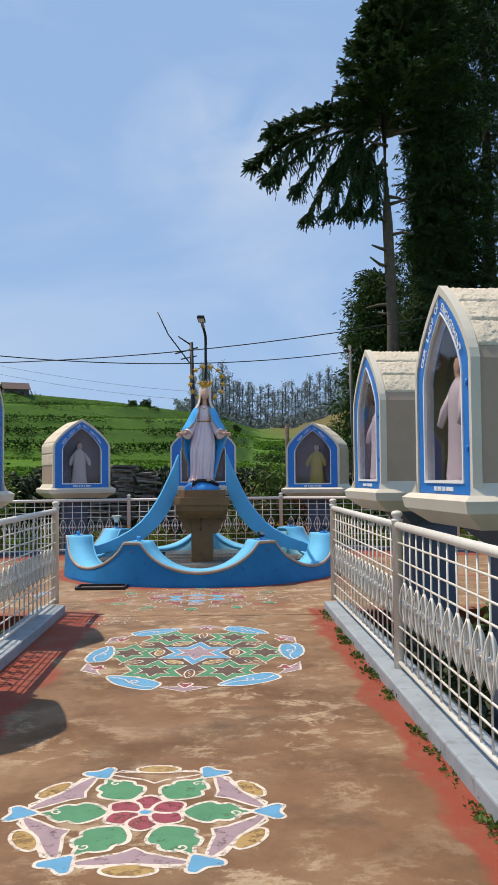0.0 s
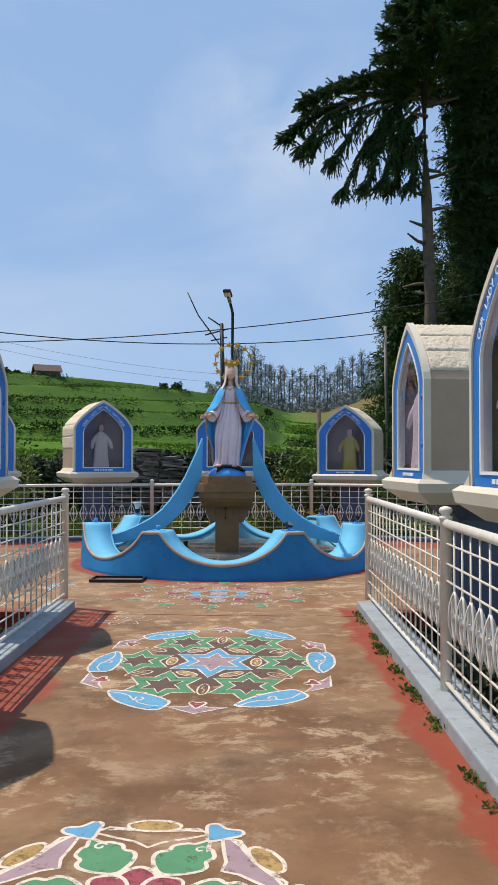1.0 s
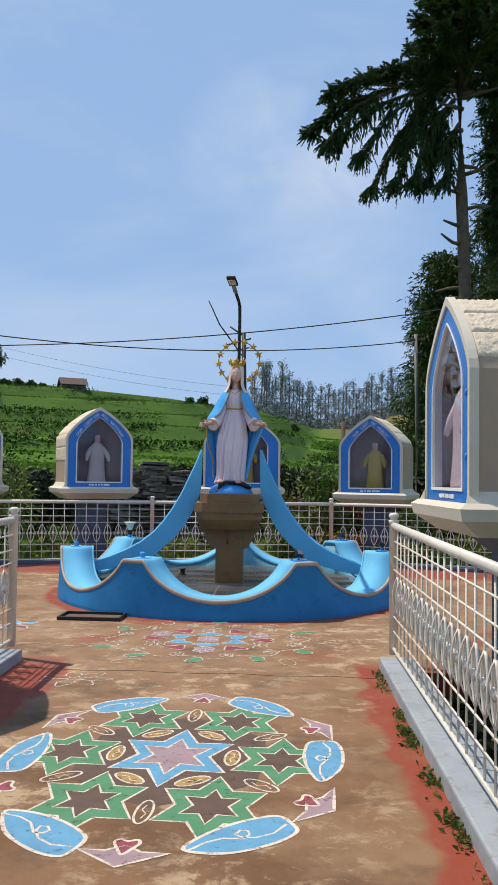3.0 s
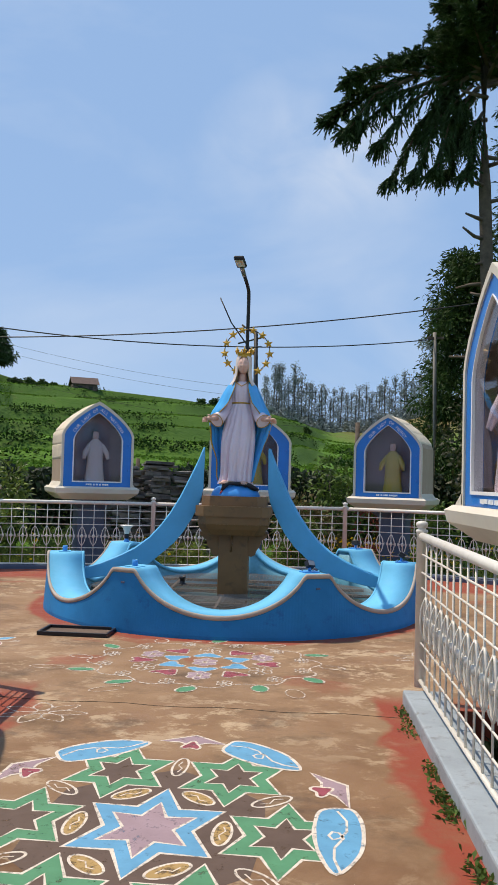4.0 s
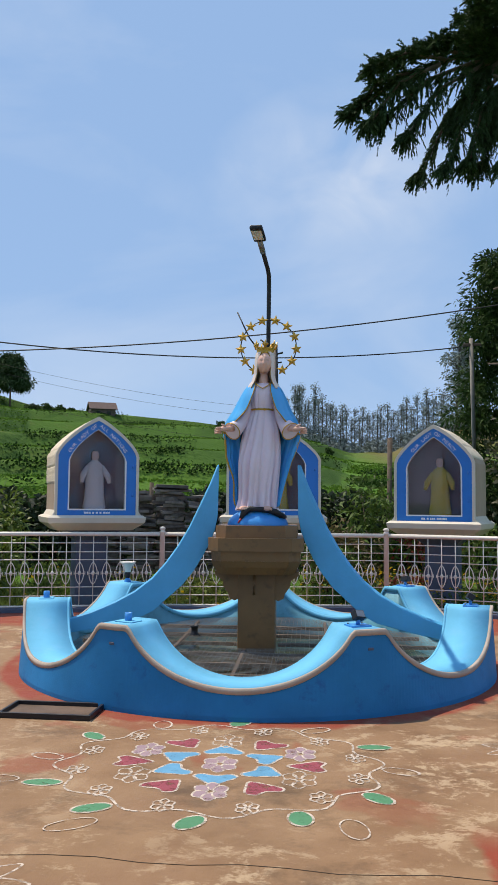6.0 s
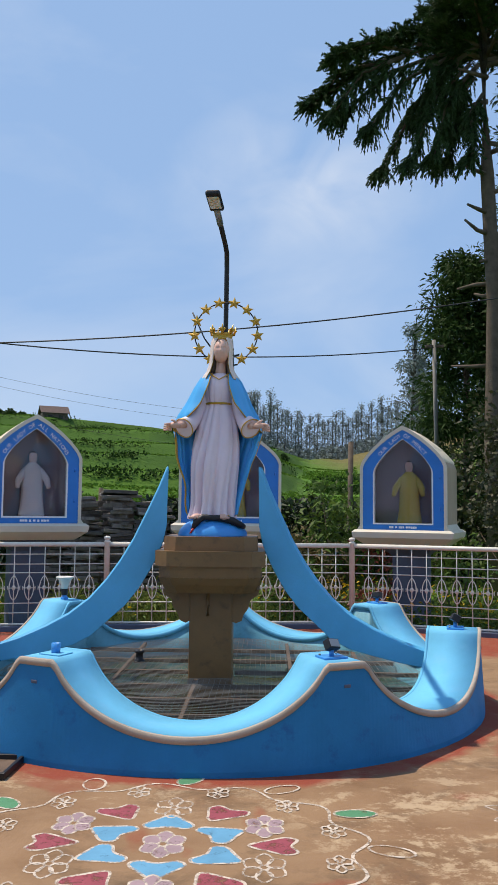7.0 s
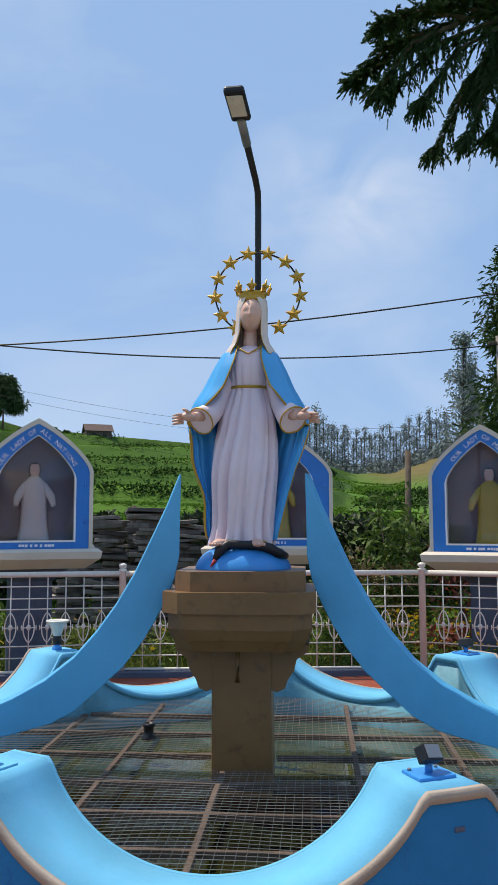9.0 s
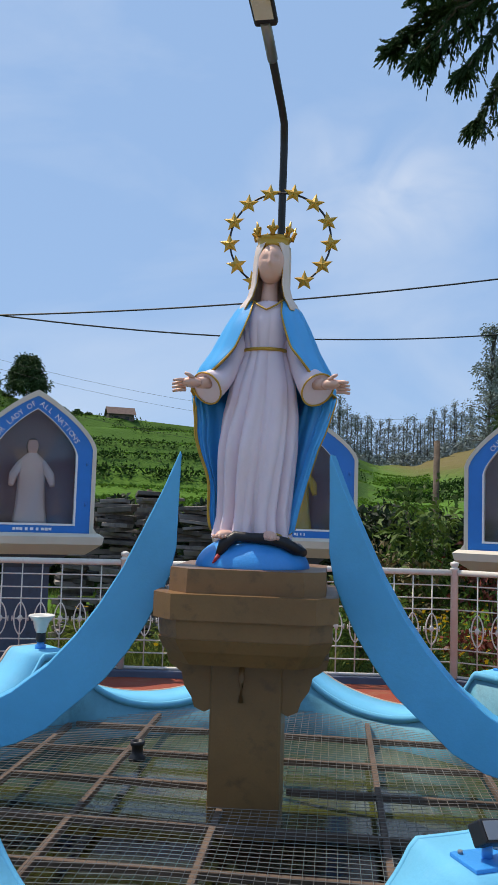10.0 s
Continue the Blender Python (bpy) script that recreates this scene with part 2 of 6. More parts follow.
M_ROBE = mat("lilac_white_robe", (0.84, 0.69, 0.755), 0.42, var=0.05, fine=60, bump=0.06)
M_MANTLE = mat("sky_blue_mantle", (0.045, 0.42, 0.86), 0.35, var=0.08, fine=60, bump=0.06)
M_SKIN = mat("flesh_paint", (0.76, 0.46, 0.36), 0.45, var=0.05)
M_VEIL = mat("cream_veil", (0.78, 0.66, 0.60), 0.45, var=0.05)
M_RED = mat("red_paint", (0.5, 0.03, 0.03), 0.4)
M_GLOBE = mat("bright_blue_globe", (0.03, 0.30, 0.75), 0.35, var=0.08, scale=6)
M_YELLOW = mat("yellow_robe", (0.62, 0.46, 0.08), 0.5, var=0.1)
M_WOODY = mat("bark", (0.15, 0.11, 0.082), 0.95, var=0.25, scale=5, fine=35, bump=0.8)
M_CYPRESS = mat("dark_cypress_leaves", (0.058, 0.105, 0.040), 0.7, spec=0.15, var=0.25, isl=True, trans=0.12)
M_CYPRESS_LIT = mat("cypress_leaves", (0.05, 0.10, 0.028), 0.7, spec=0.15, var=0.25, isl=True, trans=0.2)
# grey-green leaves with distance haze mixed into the base colour
M_EUC_HAZED = mat("hazed_eucalyptus_leaves", (0.25, 0.30, 0.29), 0.7, spec=0.15, var=0.2, isl=True, trans=0.1)
M_EUC_BARK = mat("pale_bark", (0.13, 0.115, 0.10), 0.9, var=0.2)
M_SHRUB = mat("shrub_leaves", (0.10, 0.17, 0.036), 0.6, spec=0.25, var=0.2, isl=True, trans=0.3)
M_GRASS = mat("grass_blades", (0.19, 0.24, 0.055), 0.7, spec=0.2, var=0.2, isl=True, trans=0.3)
M_RED_LEAF = mat("red_leaves", (0.22, 0.05, 0.03), 0.55, var=0.2, isl=True, trans=0.2)
M_FLOWER = mat("yellow_petals", (0.85, 0.55, 0.03), 0.6, var=0.1, trans=0.2)
M_STONE = mat("dark_slabs", (0.25, 0.22, 0.20), 0.85, var=0.3, per=True, fine=40, bump=0.4)
M_POOL_IN = mat("pale_teal_lining_paint", (0.13, 0.42, 0.56), 0.6, var=0.2, scale=2.5, stain=(0.06, 0.20, 0.26), amount=0.4)

# ---- mesh helpers ----
def part(name, bm, material, parent=None, label=""):
    """Links a bmesh (or a mesh) as one mesh object under a thing or a part."""
    if isinstance(bm, bmesh.types.BMesh):
        me = bpy.data.meshes.new(name)
        bm.to_mesh(me)
        bm.free()
    else:
        me = bm
    for k in (material if isinstance(material, (list, tuple)) else [material]):
        if len(me.materials) < (len(material) if isinstance(material, (list, tuple)) else 1):
            me.materials.append(k)
    ob = new(name, me)
    if parent:
        ob.parent = parent
    return tagged(ob, label)


def thing(name, label, category, m=None, group="", kind=""):
    e = new(name)
    e.empty_display_size = 0.1
    if m is not None:
        e.matrix_basis = m
    return tagged(e, label, category, group, kind)


def add_box(bm, lo, hi, bevel=0.0, m=None):
    r = bmesh.ops.create_cube(bm, size=1.0)
    lo, hi = Vector(lo), Vector(hi)
    d, c = hi - lo, (hi + lo) / 2
    for v in r["verts"]:
        v.co = Vector((v.co.x * d.x, v.co.y * d.y, v.co.z * d.z)) + c
    vs = r["verts"]
    if bevel:
        es = list({e for v in vs for e in v.link_edges})
        q = bmesh.ops.bevel(bm, geom=es, offset=bevel, segments=2, affect="EDGES", profile=0.5)
        vs = list({v for f in q["faces"] for v in f.verts} | {v for v in vs if v.is_valid})
    if m is not None:
        bmesh.ops.transform(bm, matrix=m, verts=[v for v in vs if v.is_valid])
    return vs


def box(lo, hi, bevel=0.0):
    bm = bmesh.new()
    add_box(bm, lo, hi, bevel)
    return bm


def tube(bm, pts, radius, sides=8, closed=False, radii=None, smooth=True):
    """A round bar along the points."""
    pts = [Vector(p) for p in pts]
    n = len(pts)
    rings = []
    up = Vector((0, 0, 1))
    for i, p in enumerate(pts):
        a = pts[(i - 1) % n] if closed or i else p
        b = pts[(i + 1) % n] if closed or i < n - 1 else p
        d = (b - a).normalized()
        s = d.cross(up)
        if s.length < 1e-3:
            s = d.cross(Vector((0, 1, 0)))
        s.normalize()
        u = s.cross(d)
        r = radii[i] if radii else radius
        rings.append([bm.verts.new(p + (s * math.cos(t) + u * math.sin(t)) * r) for t in (2 * math.pi * k / sides for k in range(sides))])
    for i in range(n if closed else n - 1):
        q, w = rings[i], rings[(i + 1) % n]
        for k in range(sides):
            f = bm.faces.new((q[k], q[(k + 1) % sides], w[(k + 1) % sides], w[k]))
            f.smooth = smooth
    if not closed:
        bm.faces.new(rings[0][::-1])
        bm.faces.new(rings[-1])
    return bm


def lathe(bm, profile, sides=24, centre=(0, 0, 0), sx=1.0, sy=1.0, turn=0.0, smooth=True, caps=True):
    """Turns (radius, height) pairs about the z axis."""
    cx, cy, cz = centre
    rings = [[bm.verts.new((cx + r * sx * math.cos(turn + 2 * math.pi * k / sides), cy + r * sy * math.sin(turn + 2 * math.pi * k / sides), cz + z)) for k in range(sides)] for r, z in profile]
    for q, w in zip(rings, rings[1:]):
        for k in range(sides):
            f = bm.faces.new((q[k], q[(k + 1) % sides], w[(k + 1) % sides], w[k]))
            f.smooth = smooth
    if caps:
        bm.faces.new(rings[0][::-1])
        bm.faces.new(rings[-1])
    return bm


def soft(bm):
    for f in bm.faces:
        f.smooth = True
    return bm


# ---- ground: one sheet to the horizon ----
RIDGE = ((-40, 10.0), (-23, 8.3), (-21.3, 6.95), (-18.8, 6.25), (-15.4, 6.0), (-11, 5.65), (-7.7, 5.38), (-4, 4.9), (-1, 4.5), (1.5, 3.75), (2.8, 3.35), (5.2, 3.6), (9.8, 5.1), (16, 6.4), (40, 7.5))


def ridge_angle(a):
    return float(np.interp(a, [r[0] for r in RIDGE], [r[1] for r in RIDGE]))


def ridge_distance(a):
    return float(np.interp(a, [1.0, 5.0], [105.0, 190.0]))


def ground_height(x, y):
    dx, dy = x - 0.3, y - 2.0
    d = math.hypot(dx, dy)
    a = math.degrees(math.atan2(dx, dy))
    low = -0.45
    if d < 21 or dy <= 0:
        return low + 0.06 * noise.noise(Vector((x * 0.3, y * 0.3, 0)))
    top = ridge_distance(a)
    el = math.tan(math.radians(ridge_angle(a)))
    peak = 1.4 + el * top
    side = max(0.0, min(1.0, (a + 60) / 25, (60 - a) / 25))
    wob = 2.2 * noise.noise(Vector((x * 0.035, y * 0.035, 3.0)))
    if d < 30:
        bank = max(0.0, min(1.0, (d - 25.5 + 0.25 * wob) / 1.3))
        h = low + 1.75 * bank * bank * (3 - 2 * bank)
    else:
        s = min(1.0, (d - 30) / (top - 30))
        h = 1.3 + (peak - 1.3) * (0.45 * s + 0.55 * s ** 1.25)
        # terraces
        step = 0.95 + 0.75 * s
        u = (h + 0.30 * wob) / step
        k = math.floor(u)
        f = u - k
        h2 = (k + max(0.0, min(1.0, (f - 0.74) / 0.22))) * step - 0.30 * wob
        w = max(0.0, min(1.0, (d - 34) / 8)) * (1.0 if a < 2.5 else 0.35)
        h = h * (1 - w) + (h2 * 0.95 + h * 0.05) * w
        h += 0.10 * noise.noise(Vector((x * 0.25, y * 0.25, 1.0))) * w
        if d > top:
            rise = max(0.0, min(1.0, (a + 8) / 4))
            h = peak + rise * (min(d, 190.0) - top) * el * 0.97 - min(peak + 6, ((1 - rise) * (d - top) + rise * max(0.0, d - 190.0)) * 0.045)
    return low + (h - low) * side


def build_ground():
    ds = [0.0, 6, 12, 16, 19, 21, 23, 24.4] + [25 + 0.3 * i for i in range(12)] + [29 + i for i in range(6)] + [35 + 0.62 * i for i in range(186)] + [151, 155, 162, 175, 186, 190, 194, 210, 260, 340, 480, 800, 1500, 3000]
    az = [-180 + 10 * i for i in range(15)] + [-38 + 0.45 * i for i in range(170)] + [40 + 10 * i for i in range(15)]
    verts, faces = [(0.3, 2.0, -0.45)], []
    n = len(az)
    for d in ds[1:]:
        for a in az:
            x, y = 0.3 + d * math.sin(math.radians(a)), 2.0 + d * math.cos(math.radians(a))
            verts.append((x, y, ground_height(x, y)))
    for k in range(n):
        faces.append((0, 1 + (k + 1) % n, 1 + k))
    for i in range(len(ds) - 2):
        for k in range(n):
            q, w = 1 + i * n, 1 + (i + 1) * n
            faces.append((q + k, q + (k + 1) % n, w + (k + 1) % n, w + k))
    me = bpy.data.meshes.new("ground")
    me.from_pydata(verts, [], faces)
    me.polygons.foreach_set("use_smooth", [True] * len(me.polygons))
    me.update()
    m = mat("hillside", (0.095, 0.205, 0.022), 0.9, var=0.25, scale=0.10, fine=2.6, bump=0.8, col2=(0.042, 0.095, 0.020), stain=(0.13, 0.085, 0.05), amount=0.1, spec=0.1)
    # steep risers show dark soil and shrubs
    n, l = m.node_tree.nodes, m.node_tree.links
    g = n.new("ShaderNodeNewGeometry")
    s = n.new("ShaderNodeSeparateXYZ")
    l.new(g.outputs["True Normal"], s.inputs[0])
    r = n.new("ShaderNodeMapRange")
    r.inputs["From Min"].default_value, r.inputs["From Max"].default_value = 0.95, 0.80
    l.new(s.outputs["Z"], r.inputs["Value"])
    q = n.new("ShaderNodeMix")
    q.data_type = "RGBA"
    p = n["Principled BSDF"]
    old = p.inputs["Base Color"].links[0].from_socket
    l.new(r.outputs[0], q.inputs["Factor"])
    l.new(old, q.inputs["A"])
    q.inputs["B"].default_value = (0.050, 0.105, 0.020, 1)
    t = n.new("ShaderNodeTexCoord")
    s2 = n.new("ShaderNodeSeparateXYZ")
    l.new(t.outputs["Object"], s2.inputs[0])
    # drier slope behind the right-hand side, bare soil in the garden
    dry = n.new("ShaderNodeMapRange")
    dry.inputs["From Min"].default_value, dry.inputs["From Max"].default_value = 5.0, 16.0
    l.new(s2.outputs["X"], dry.inputs["Value"])
    q2 = n.new("ShaderNodeMix")
    q2.data_type = "RGBA"
    ml = n.new("ShaderNodeMath")
    ml.operation = "MULTIPLY"
    dd = n.new("ShaderNodeMapRange")
    dd.inputs["From Min"].default_value, dd.inputs["From Max"].default_value = 60.0, 110.0
    l.new(s2.outputs["Y"], dd.inputs["Value"])
    l.new(dry.outputs[0], ml.inputs[0])
    l.new(dd.outputs[0], ml.inputs[1])
    l.new(ml.outputs[0], q2.inputs["Factor"])
    l.new(q.outputs["Result"], q2.inputs["A"])
    q2.inputs["B"].default_value = (0.15, 0.125, 0.05, 1)
    l.new(q2.outputs["Result"], p.inputs["Base Color"])
    return tagged(part("ground", me, m), "green terraced tea hillside rising behind a garden", "ground", kind="structure")


build_ground()

# ---- paved walk and forecourt ----
CX, CY = -0.09, 12.33          # middle of the pool
FENCE_X, KERB_IN, END_Y = 1.45, 1.34, 8.52
BACK_Y = 15.55
BACK = [(-8.6, 11.4), (-7.2, 13.2), (-4.9, 14.75), (-1.55, BACK_Y + 0.06), (1.37, BACK_Y + 0.38), (4.5, 14.75), (6.9, 13.2), (8.4, 11.4)]


def floor_z(x, y):
    return -0.01 * max(0.0, min(1.0, (y - 12.6) / 2.6))


def build_floor():
    bm = bmesh.new()
    for outline in ([(CX - 1.62, -6), (CX + 1.62, -6), (CX + 1.62, 8.4), (CX - 1.62, 8.4)], BACK + [(8.4, 8.4), (-8.6, 8.4)]):
        bm.faces.new([bm.verts.new((x, y, 0)) for x, y in outline])
    bmesh.ops.bisect_plane(bm, geom=bm.verts[:] + bm.edges[:] + bm.faces[:], plane_co=(0, 12.6, 0), plane_no=(0, 1, 0))
    bmesh.ops.bisect_plane(bm, geom=bm.verts[:] + bm.edges[:] + bm.faces[:], plane_co=(0, 15.2, 0), plane_no=(0, 1, 0))
    for v in bm.verts:
        v.co.z = floor_z(v.co.x, v.co.y)
    r = bmesh.ops.extrude_face_region(bm, geom=bm.faces[:])
    for v in r["geom"]:
        if isinstance(v, bmesh.types.BMVert):
            v.co.z -= 0.6
    bmesh.ops.recalc_face_normals(bm, faces=bm.faces[:])
    tagged(part("floor", bm, M_FLOOR), "worn brown cement paving with red oxide borders", "floor", kind="structure")
    # construction joint across the walk
    bm = bmesh.new()
    pts = [(-1.42 + 2.68 * k / 14, 8.28 + 0.02 * math.sin(k * 1.7) - 0.006 * k, 0.0015) for k in range(15)]
    tube(bm, pts, 0.0014, 4)
    tagged(part("floor_joint", bm, mat("dark_crack", (0.10, 0.07, 0.05), 0.9)), "dark crack across the cement paving", "crack", kind="structure")


build_floor()


def kerb(name, pts, width, height, material, label):
    """A low wall along the points, in plan."""
    bm = bmesh.new()
    for (x0, y0), (x1, y1) in zip(pts, pts[1:]):
        d = Vector((x1 - x0, y1 - y0, 0))
        m = Matrix.Translation((x0, y0, 0)) @ Matrix.Rotation(math.atan2(d.y, d.x), 4, "Z")
        add_box(bm, (-width * 0.2, -width / 2, -0.45), (d.length + width * 0.2, width / 2, height), 0.012, m)
    return tagged(part(name, bm, material), label, "kerb", kind="structure")


for s in (-1, 1):
    kerb("kerb", [(CX + s * (KERB_IN + 0.13), -5.9), (CX + s * (KERB_IN + 0.13), END_Y - 0.05)], 0.26, 0.085, M_KERB, "grey painted cement kerb under the walk fence")
kerb("kerb", BACK, 0.12, 0.05, M_KERB_DARK, "dark blue-grey kerb under the back fence")


# ---- fences ----
def ring_mesh(name, rx, rz, bar, depth, n=18):
    """A pointed oval ring of flat bar."""
    bm = bmesh.new()
    loops = []
    for k in range(n):
        t = 2 * math.pi * k / n
        c, s = math.cos(t), math.sin(t)
        sharp = 1 + 0.16 * abs(s) ** 6
        row = []
        for e, y in ((bar / 2, -depth / 2), (bar / 2, depth / 2), (-bar / 2, depth / 2), (-bar / 2, -depth / 2)):
            row.append(bm.verts.new(((rx + e) * c, y, (rz + e) * s * sharp)))
        loops.append(row)
    for k in range(n):
        q, w = loops[k], loops[(k + 1) % n]
        for j in range(4):
            f = bm.faces.new((q[j], w[j], w[(j + 1) % 4], q[(j + 1) % 4]))
            f.smooth = True
    me = bpy.data.meshes.new(name)
    bm.to_mesh(me)
    bm.free()
    return me


def knot_mesh():
    """The cast boss in an oval: a squat ball with slanting ribs, and two short pins."""
    bm = bmesh.new()
    bmesh.ops.create_uvsphere(bm, u_segments=10, v_segments=7, radius=0.021)
    for v in bm.verts:
        v.co.z *= 1.35
        v.co *= 1 + 0.16 * math.sin(4 * math.atan2(v.co.y, v.co.x) + v.co.z * 90)
    for s in (-1, 1):
        tube(bm, [(s * 0.02, 0, 0), (s * 0.072, 0, 0)], 0.0055, 6)
        tube(bm, [(s * 0.068, 0, -0.022), (s * 0.068, 0, 0.022)], 0.005, 6)
    me = bpy.data.meshes.new("knot")
    soft(bm).to_mesh(me)
    bm.free()
    return me


def unit_bar(name, r, sides=6):
    bm = bmesh.new()
    lathe(bm, [(r, 0), (r, 1)], sides)
    me = bpy.data.meshes.new(name)
    bm.to_mesh(me)
    bm.free()
    return me


OVAL, OVAL_SIDE, KNOT = ring_mesh("oval", 0.052, 0.118, 0.011, 0.013), ring_mesh("oval_side", 0.034, 0.115, 0.009, 0.010), knot_mesh()
for me in (OVAL, OVAL_SIDE, KNOT):
    me.materials.append(M_WHITE_METAL)
UPRIGHT = unit_bar("bar", 0.0062)
UPRIGHT.materials.append(M_WHITE_METAL)


def post_mesh(height):
    bm = bmesh.new()
    h = height
    lathe(bm, [(0.034, 0), (0.034, h - 0.075), (0.040, h - 0.07), (0.040, h - 0.055), (0.026, h - 0.05), (0.026, h - 0.042), (0.036, h - 0.032), (0.040, h - 0.018), (0.034, h - 0.004), (0.018, h + 0.003), (0.004, h + 0.005)], 14)
    me = bpy.data.meshes.new("post")
    bm.to_mesh(me)
    bm.free()
    me.materials.append(M_WHITE_METAL)
    return me


def fence(pts, z0, height, label, pitch=0.175, deep=True):
    """A railing along the points: a post at each, a round top rail, cross rails, uprights and a row of ovals."""
    root = thing("railing", label, "railing", pose(0, 0, 0), "white railings round the forecourt")
    pm = post_mesh(height + 0.06)
    for x, y in pts:
        o = new("post", pm)
        o.parent, o.location = root, (x, y, z0)
    for (x0, y0), (x1, y1) in zip(pts, pts[1:]):
        d = Vector((x1 - x0, y1 - y0, 0))
        u, ang = d.normalized(), math.atan2(d.y, d.x)
        p0, p1 = Vector((x0, y0, z0)) + u * 0.03, Vector((x1, y1, z0)) - u * 0.03
        bm = tube(bmesh.new(), [p0 + Vector((0, 0, height - 0.035)), p1 + Vector((0, 0, height - 0.035))], 0.027, 12)
        part("top_rail", bm, M_WHITE_METAL, root)
        for f in (0.045, 0.175, 0.285, 0.635, 0.735, 0.85):
            bm = tube(bmesh.new(), [p0 + Vector((0, 0, height * f)), p1 + Vector((0, 0, height * f))], 0.0065 if f > 0.1 else 0.014, 6)
            part("cross_rail", bm, M_WHITE_METAL, root)
        n = max(2, round(d.length / pitch))
        for k in range(1, n):
            p = p0 + (p1 - p0) * (k / n)
            o = new("bar", UPRIGHT)
            o.parent = root
            o.matrix_basis = Matrix.Translation(p + Vector((0, 0, height * 0.045))) @ Matrix.Diagonal((1, 1, height * 0.9, 1))
            q = new("oval", OVAL)
            q.parent = root
            q.matrix_basis = Matrix.Translation(p + Vector((0, 0, height * 0.46))) @ Matrix.Rotation(ang, 4, "Z")
            w = new("knot", KNOT)
            w.parent = q
            if deep:
                w2 = new("inner_oval", OVAL_SIDE)
                w2.parent = q
                w2.matrix_basis = Matrix.Rotation(radians(90), 4, "Z")
    return root


for s in (-1, 1):
    x = CX + s * (FENCE_X + 0.01)
    fence([(x, -3.9), (x, -0.77), (x, 2.37), (x, 5.5), (x, 8.62)], 0.085, 1.0, "cream-painted iron railing with oval castings on a grey kerb")
fence(BACK, 0.02, 0.99, "cream-painted iron railing with oval castings behind the pool", deep=False)

# ---- pool with scalloped wall ----
LOBE = 360 / 7
PEAK, VALLEY, R_OUT, R_IN = 0.565, 0.20, 2.0, 1.64


def wall_top(t):
    """Height of the scalloped wall at an angle."""
    u = (math.degrees(t) + 90) % LOBE / (LOBE / 2)
    u = abs(u - 0) if u <= 1 else 2 - u
    v = min(1.0, u / 0.86)
    return VALLEY + (PEAK - VALLEY) * (1 - math.sqrt(max(0.0, 1 - (0.93 * v) ** 2))) / (1 - math.sqrt(1 - 0.93 ** 2))


def build_pool():
    root = thing("pool", "round pool with a scalloped blue wall and pale blue top", "pool", pose(CX, CY, 0))
    n = 7 * 64
    ang = [2 * math.pi * k / n - math.pi / 2 for k in range(n)]
    def ringed(name, rows, material, label="", smooth=True):
        """rows: functions of the angle that give (radius, height); joined one to the next all round."""
        bm = bmesh.new()
        rings = [[bm.verts.new((r * math.cos(t), r * math.sin(t), z)) for t in ang for r, z in [g(t)]] for g in rows]
        for q, w in zip(rings, rings[1:] + rings[:1]):
            for k in range(n):
                f = bm.faces.new((q[k], q[(k + 1) % n], w[(k + 1) % n], w[k]))
                f.smooth = smooth
        for e in bm.edges:
            if len(e.link_faces) == 2 and e.calc_face_angle(0) > 0.6:
                e.smooth = False
        bmesh.ops.recalc_face_normals(bm, faces=bm.faces[:])
        return part(name, bm, material, root, label)
    ringed("wall", [lambda t: (R_OUT + 0.03, -0.4), lambda t: (R_OUT + 0.03, 0.03), lambda t: (R_OUT, wall_top(t) - 0.03), lambda t: (R_IN, wall_top(t) - 0.03), lambda t: (R_IN, -0.4)], M_POOL, "", False)
    ringed("coping", [lambda t: (R_OUT - 0.012, wall_top(t) - 0.034), lambda t: (R_OUT - 0.012, wall_top(t)), lambda t: (R_IN - 0.004, wall_top(t)), lambda t: (R_IN - 0.004, wall_top(t) - 0.034)], M_POOL_TOP, "pale blue top of the wall")
    ringed("cement_edge", [lambda t: (R_OUT + 0.008, wall_top(t) - 0.036), lambda t: (R_OUT + 0.010, wall_top(t) + 0.002), lambda t: (R_OUT - 0.014, wall_top(t) + 0.003), lambda t: (R_OUT - 0.014, wall_top(t) - 0.036)], M_EDGE, "bare cement edge")
    ringed("inner_edge", [lambda t: (R_IN + 0.01, wall_top(t) - 0.040), lambda t: (R_IN + 0.01, wall_top(t) + 0.001), lambda t: (R_IN - 0.010, wall_top(t) + 0.001), lambda t: (R_IN - 0.010, wall_top(t) - 0.040)], M_POOL_TOP, "pale painted inner edge")
    ringed("lining", [lambda t: (R_IN - 0.004, -0.3), lambda t: (R_IN - 0.004, wall_top(t) - 0.04), lambda t: (R_IN + 0.01, wall_top(t) - 0.04), lambda t: (R_IN + 0.01, -0.3)], M_POOL_IN, "stained pale teal lining")
    bm = bmesh.new()
    lathe(bm, [(R_IN - 0.006, -0.02), (R_IN - 0.006, 0.0)], 64)
    part("water", bm, M_WATER, root, "still green water")
    # small drain slot in the wall face
    for k in range(7):
        t = radians(-90 + LOBE * (k + 0.5))
        bm = bmesh.new()
        add_box(bm, (-0.02, -0.006, -0.009), (0.02, 0.006, 0.009), 0.003)
        o = part("slot", bm, M_COLUMN, root)
        o.matrix_basis = Matrix.Rotation(t + math.pi / 2, 4, "Z") @ Matrix.Translation((0.0, -(R_OUT + 0.004), PEAK - 0.125))
    return root


build_pool()


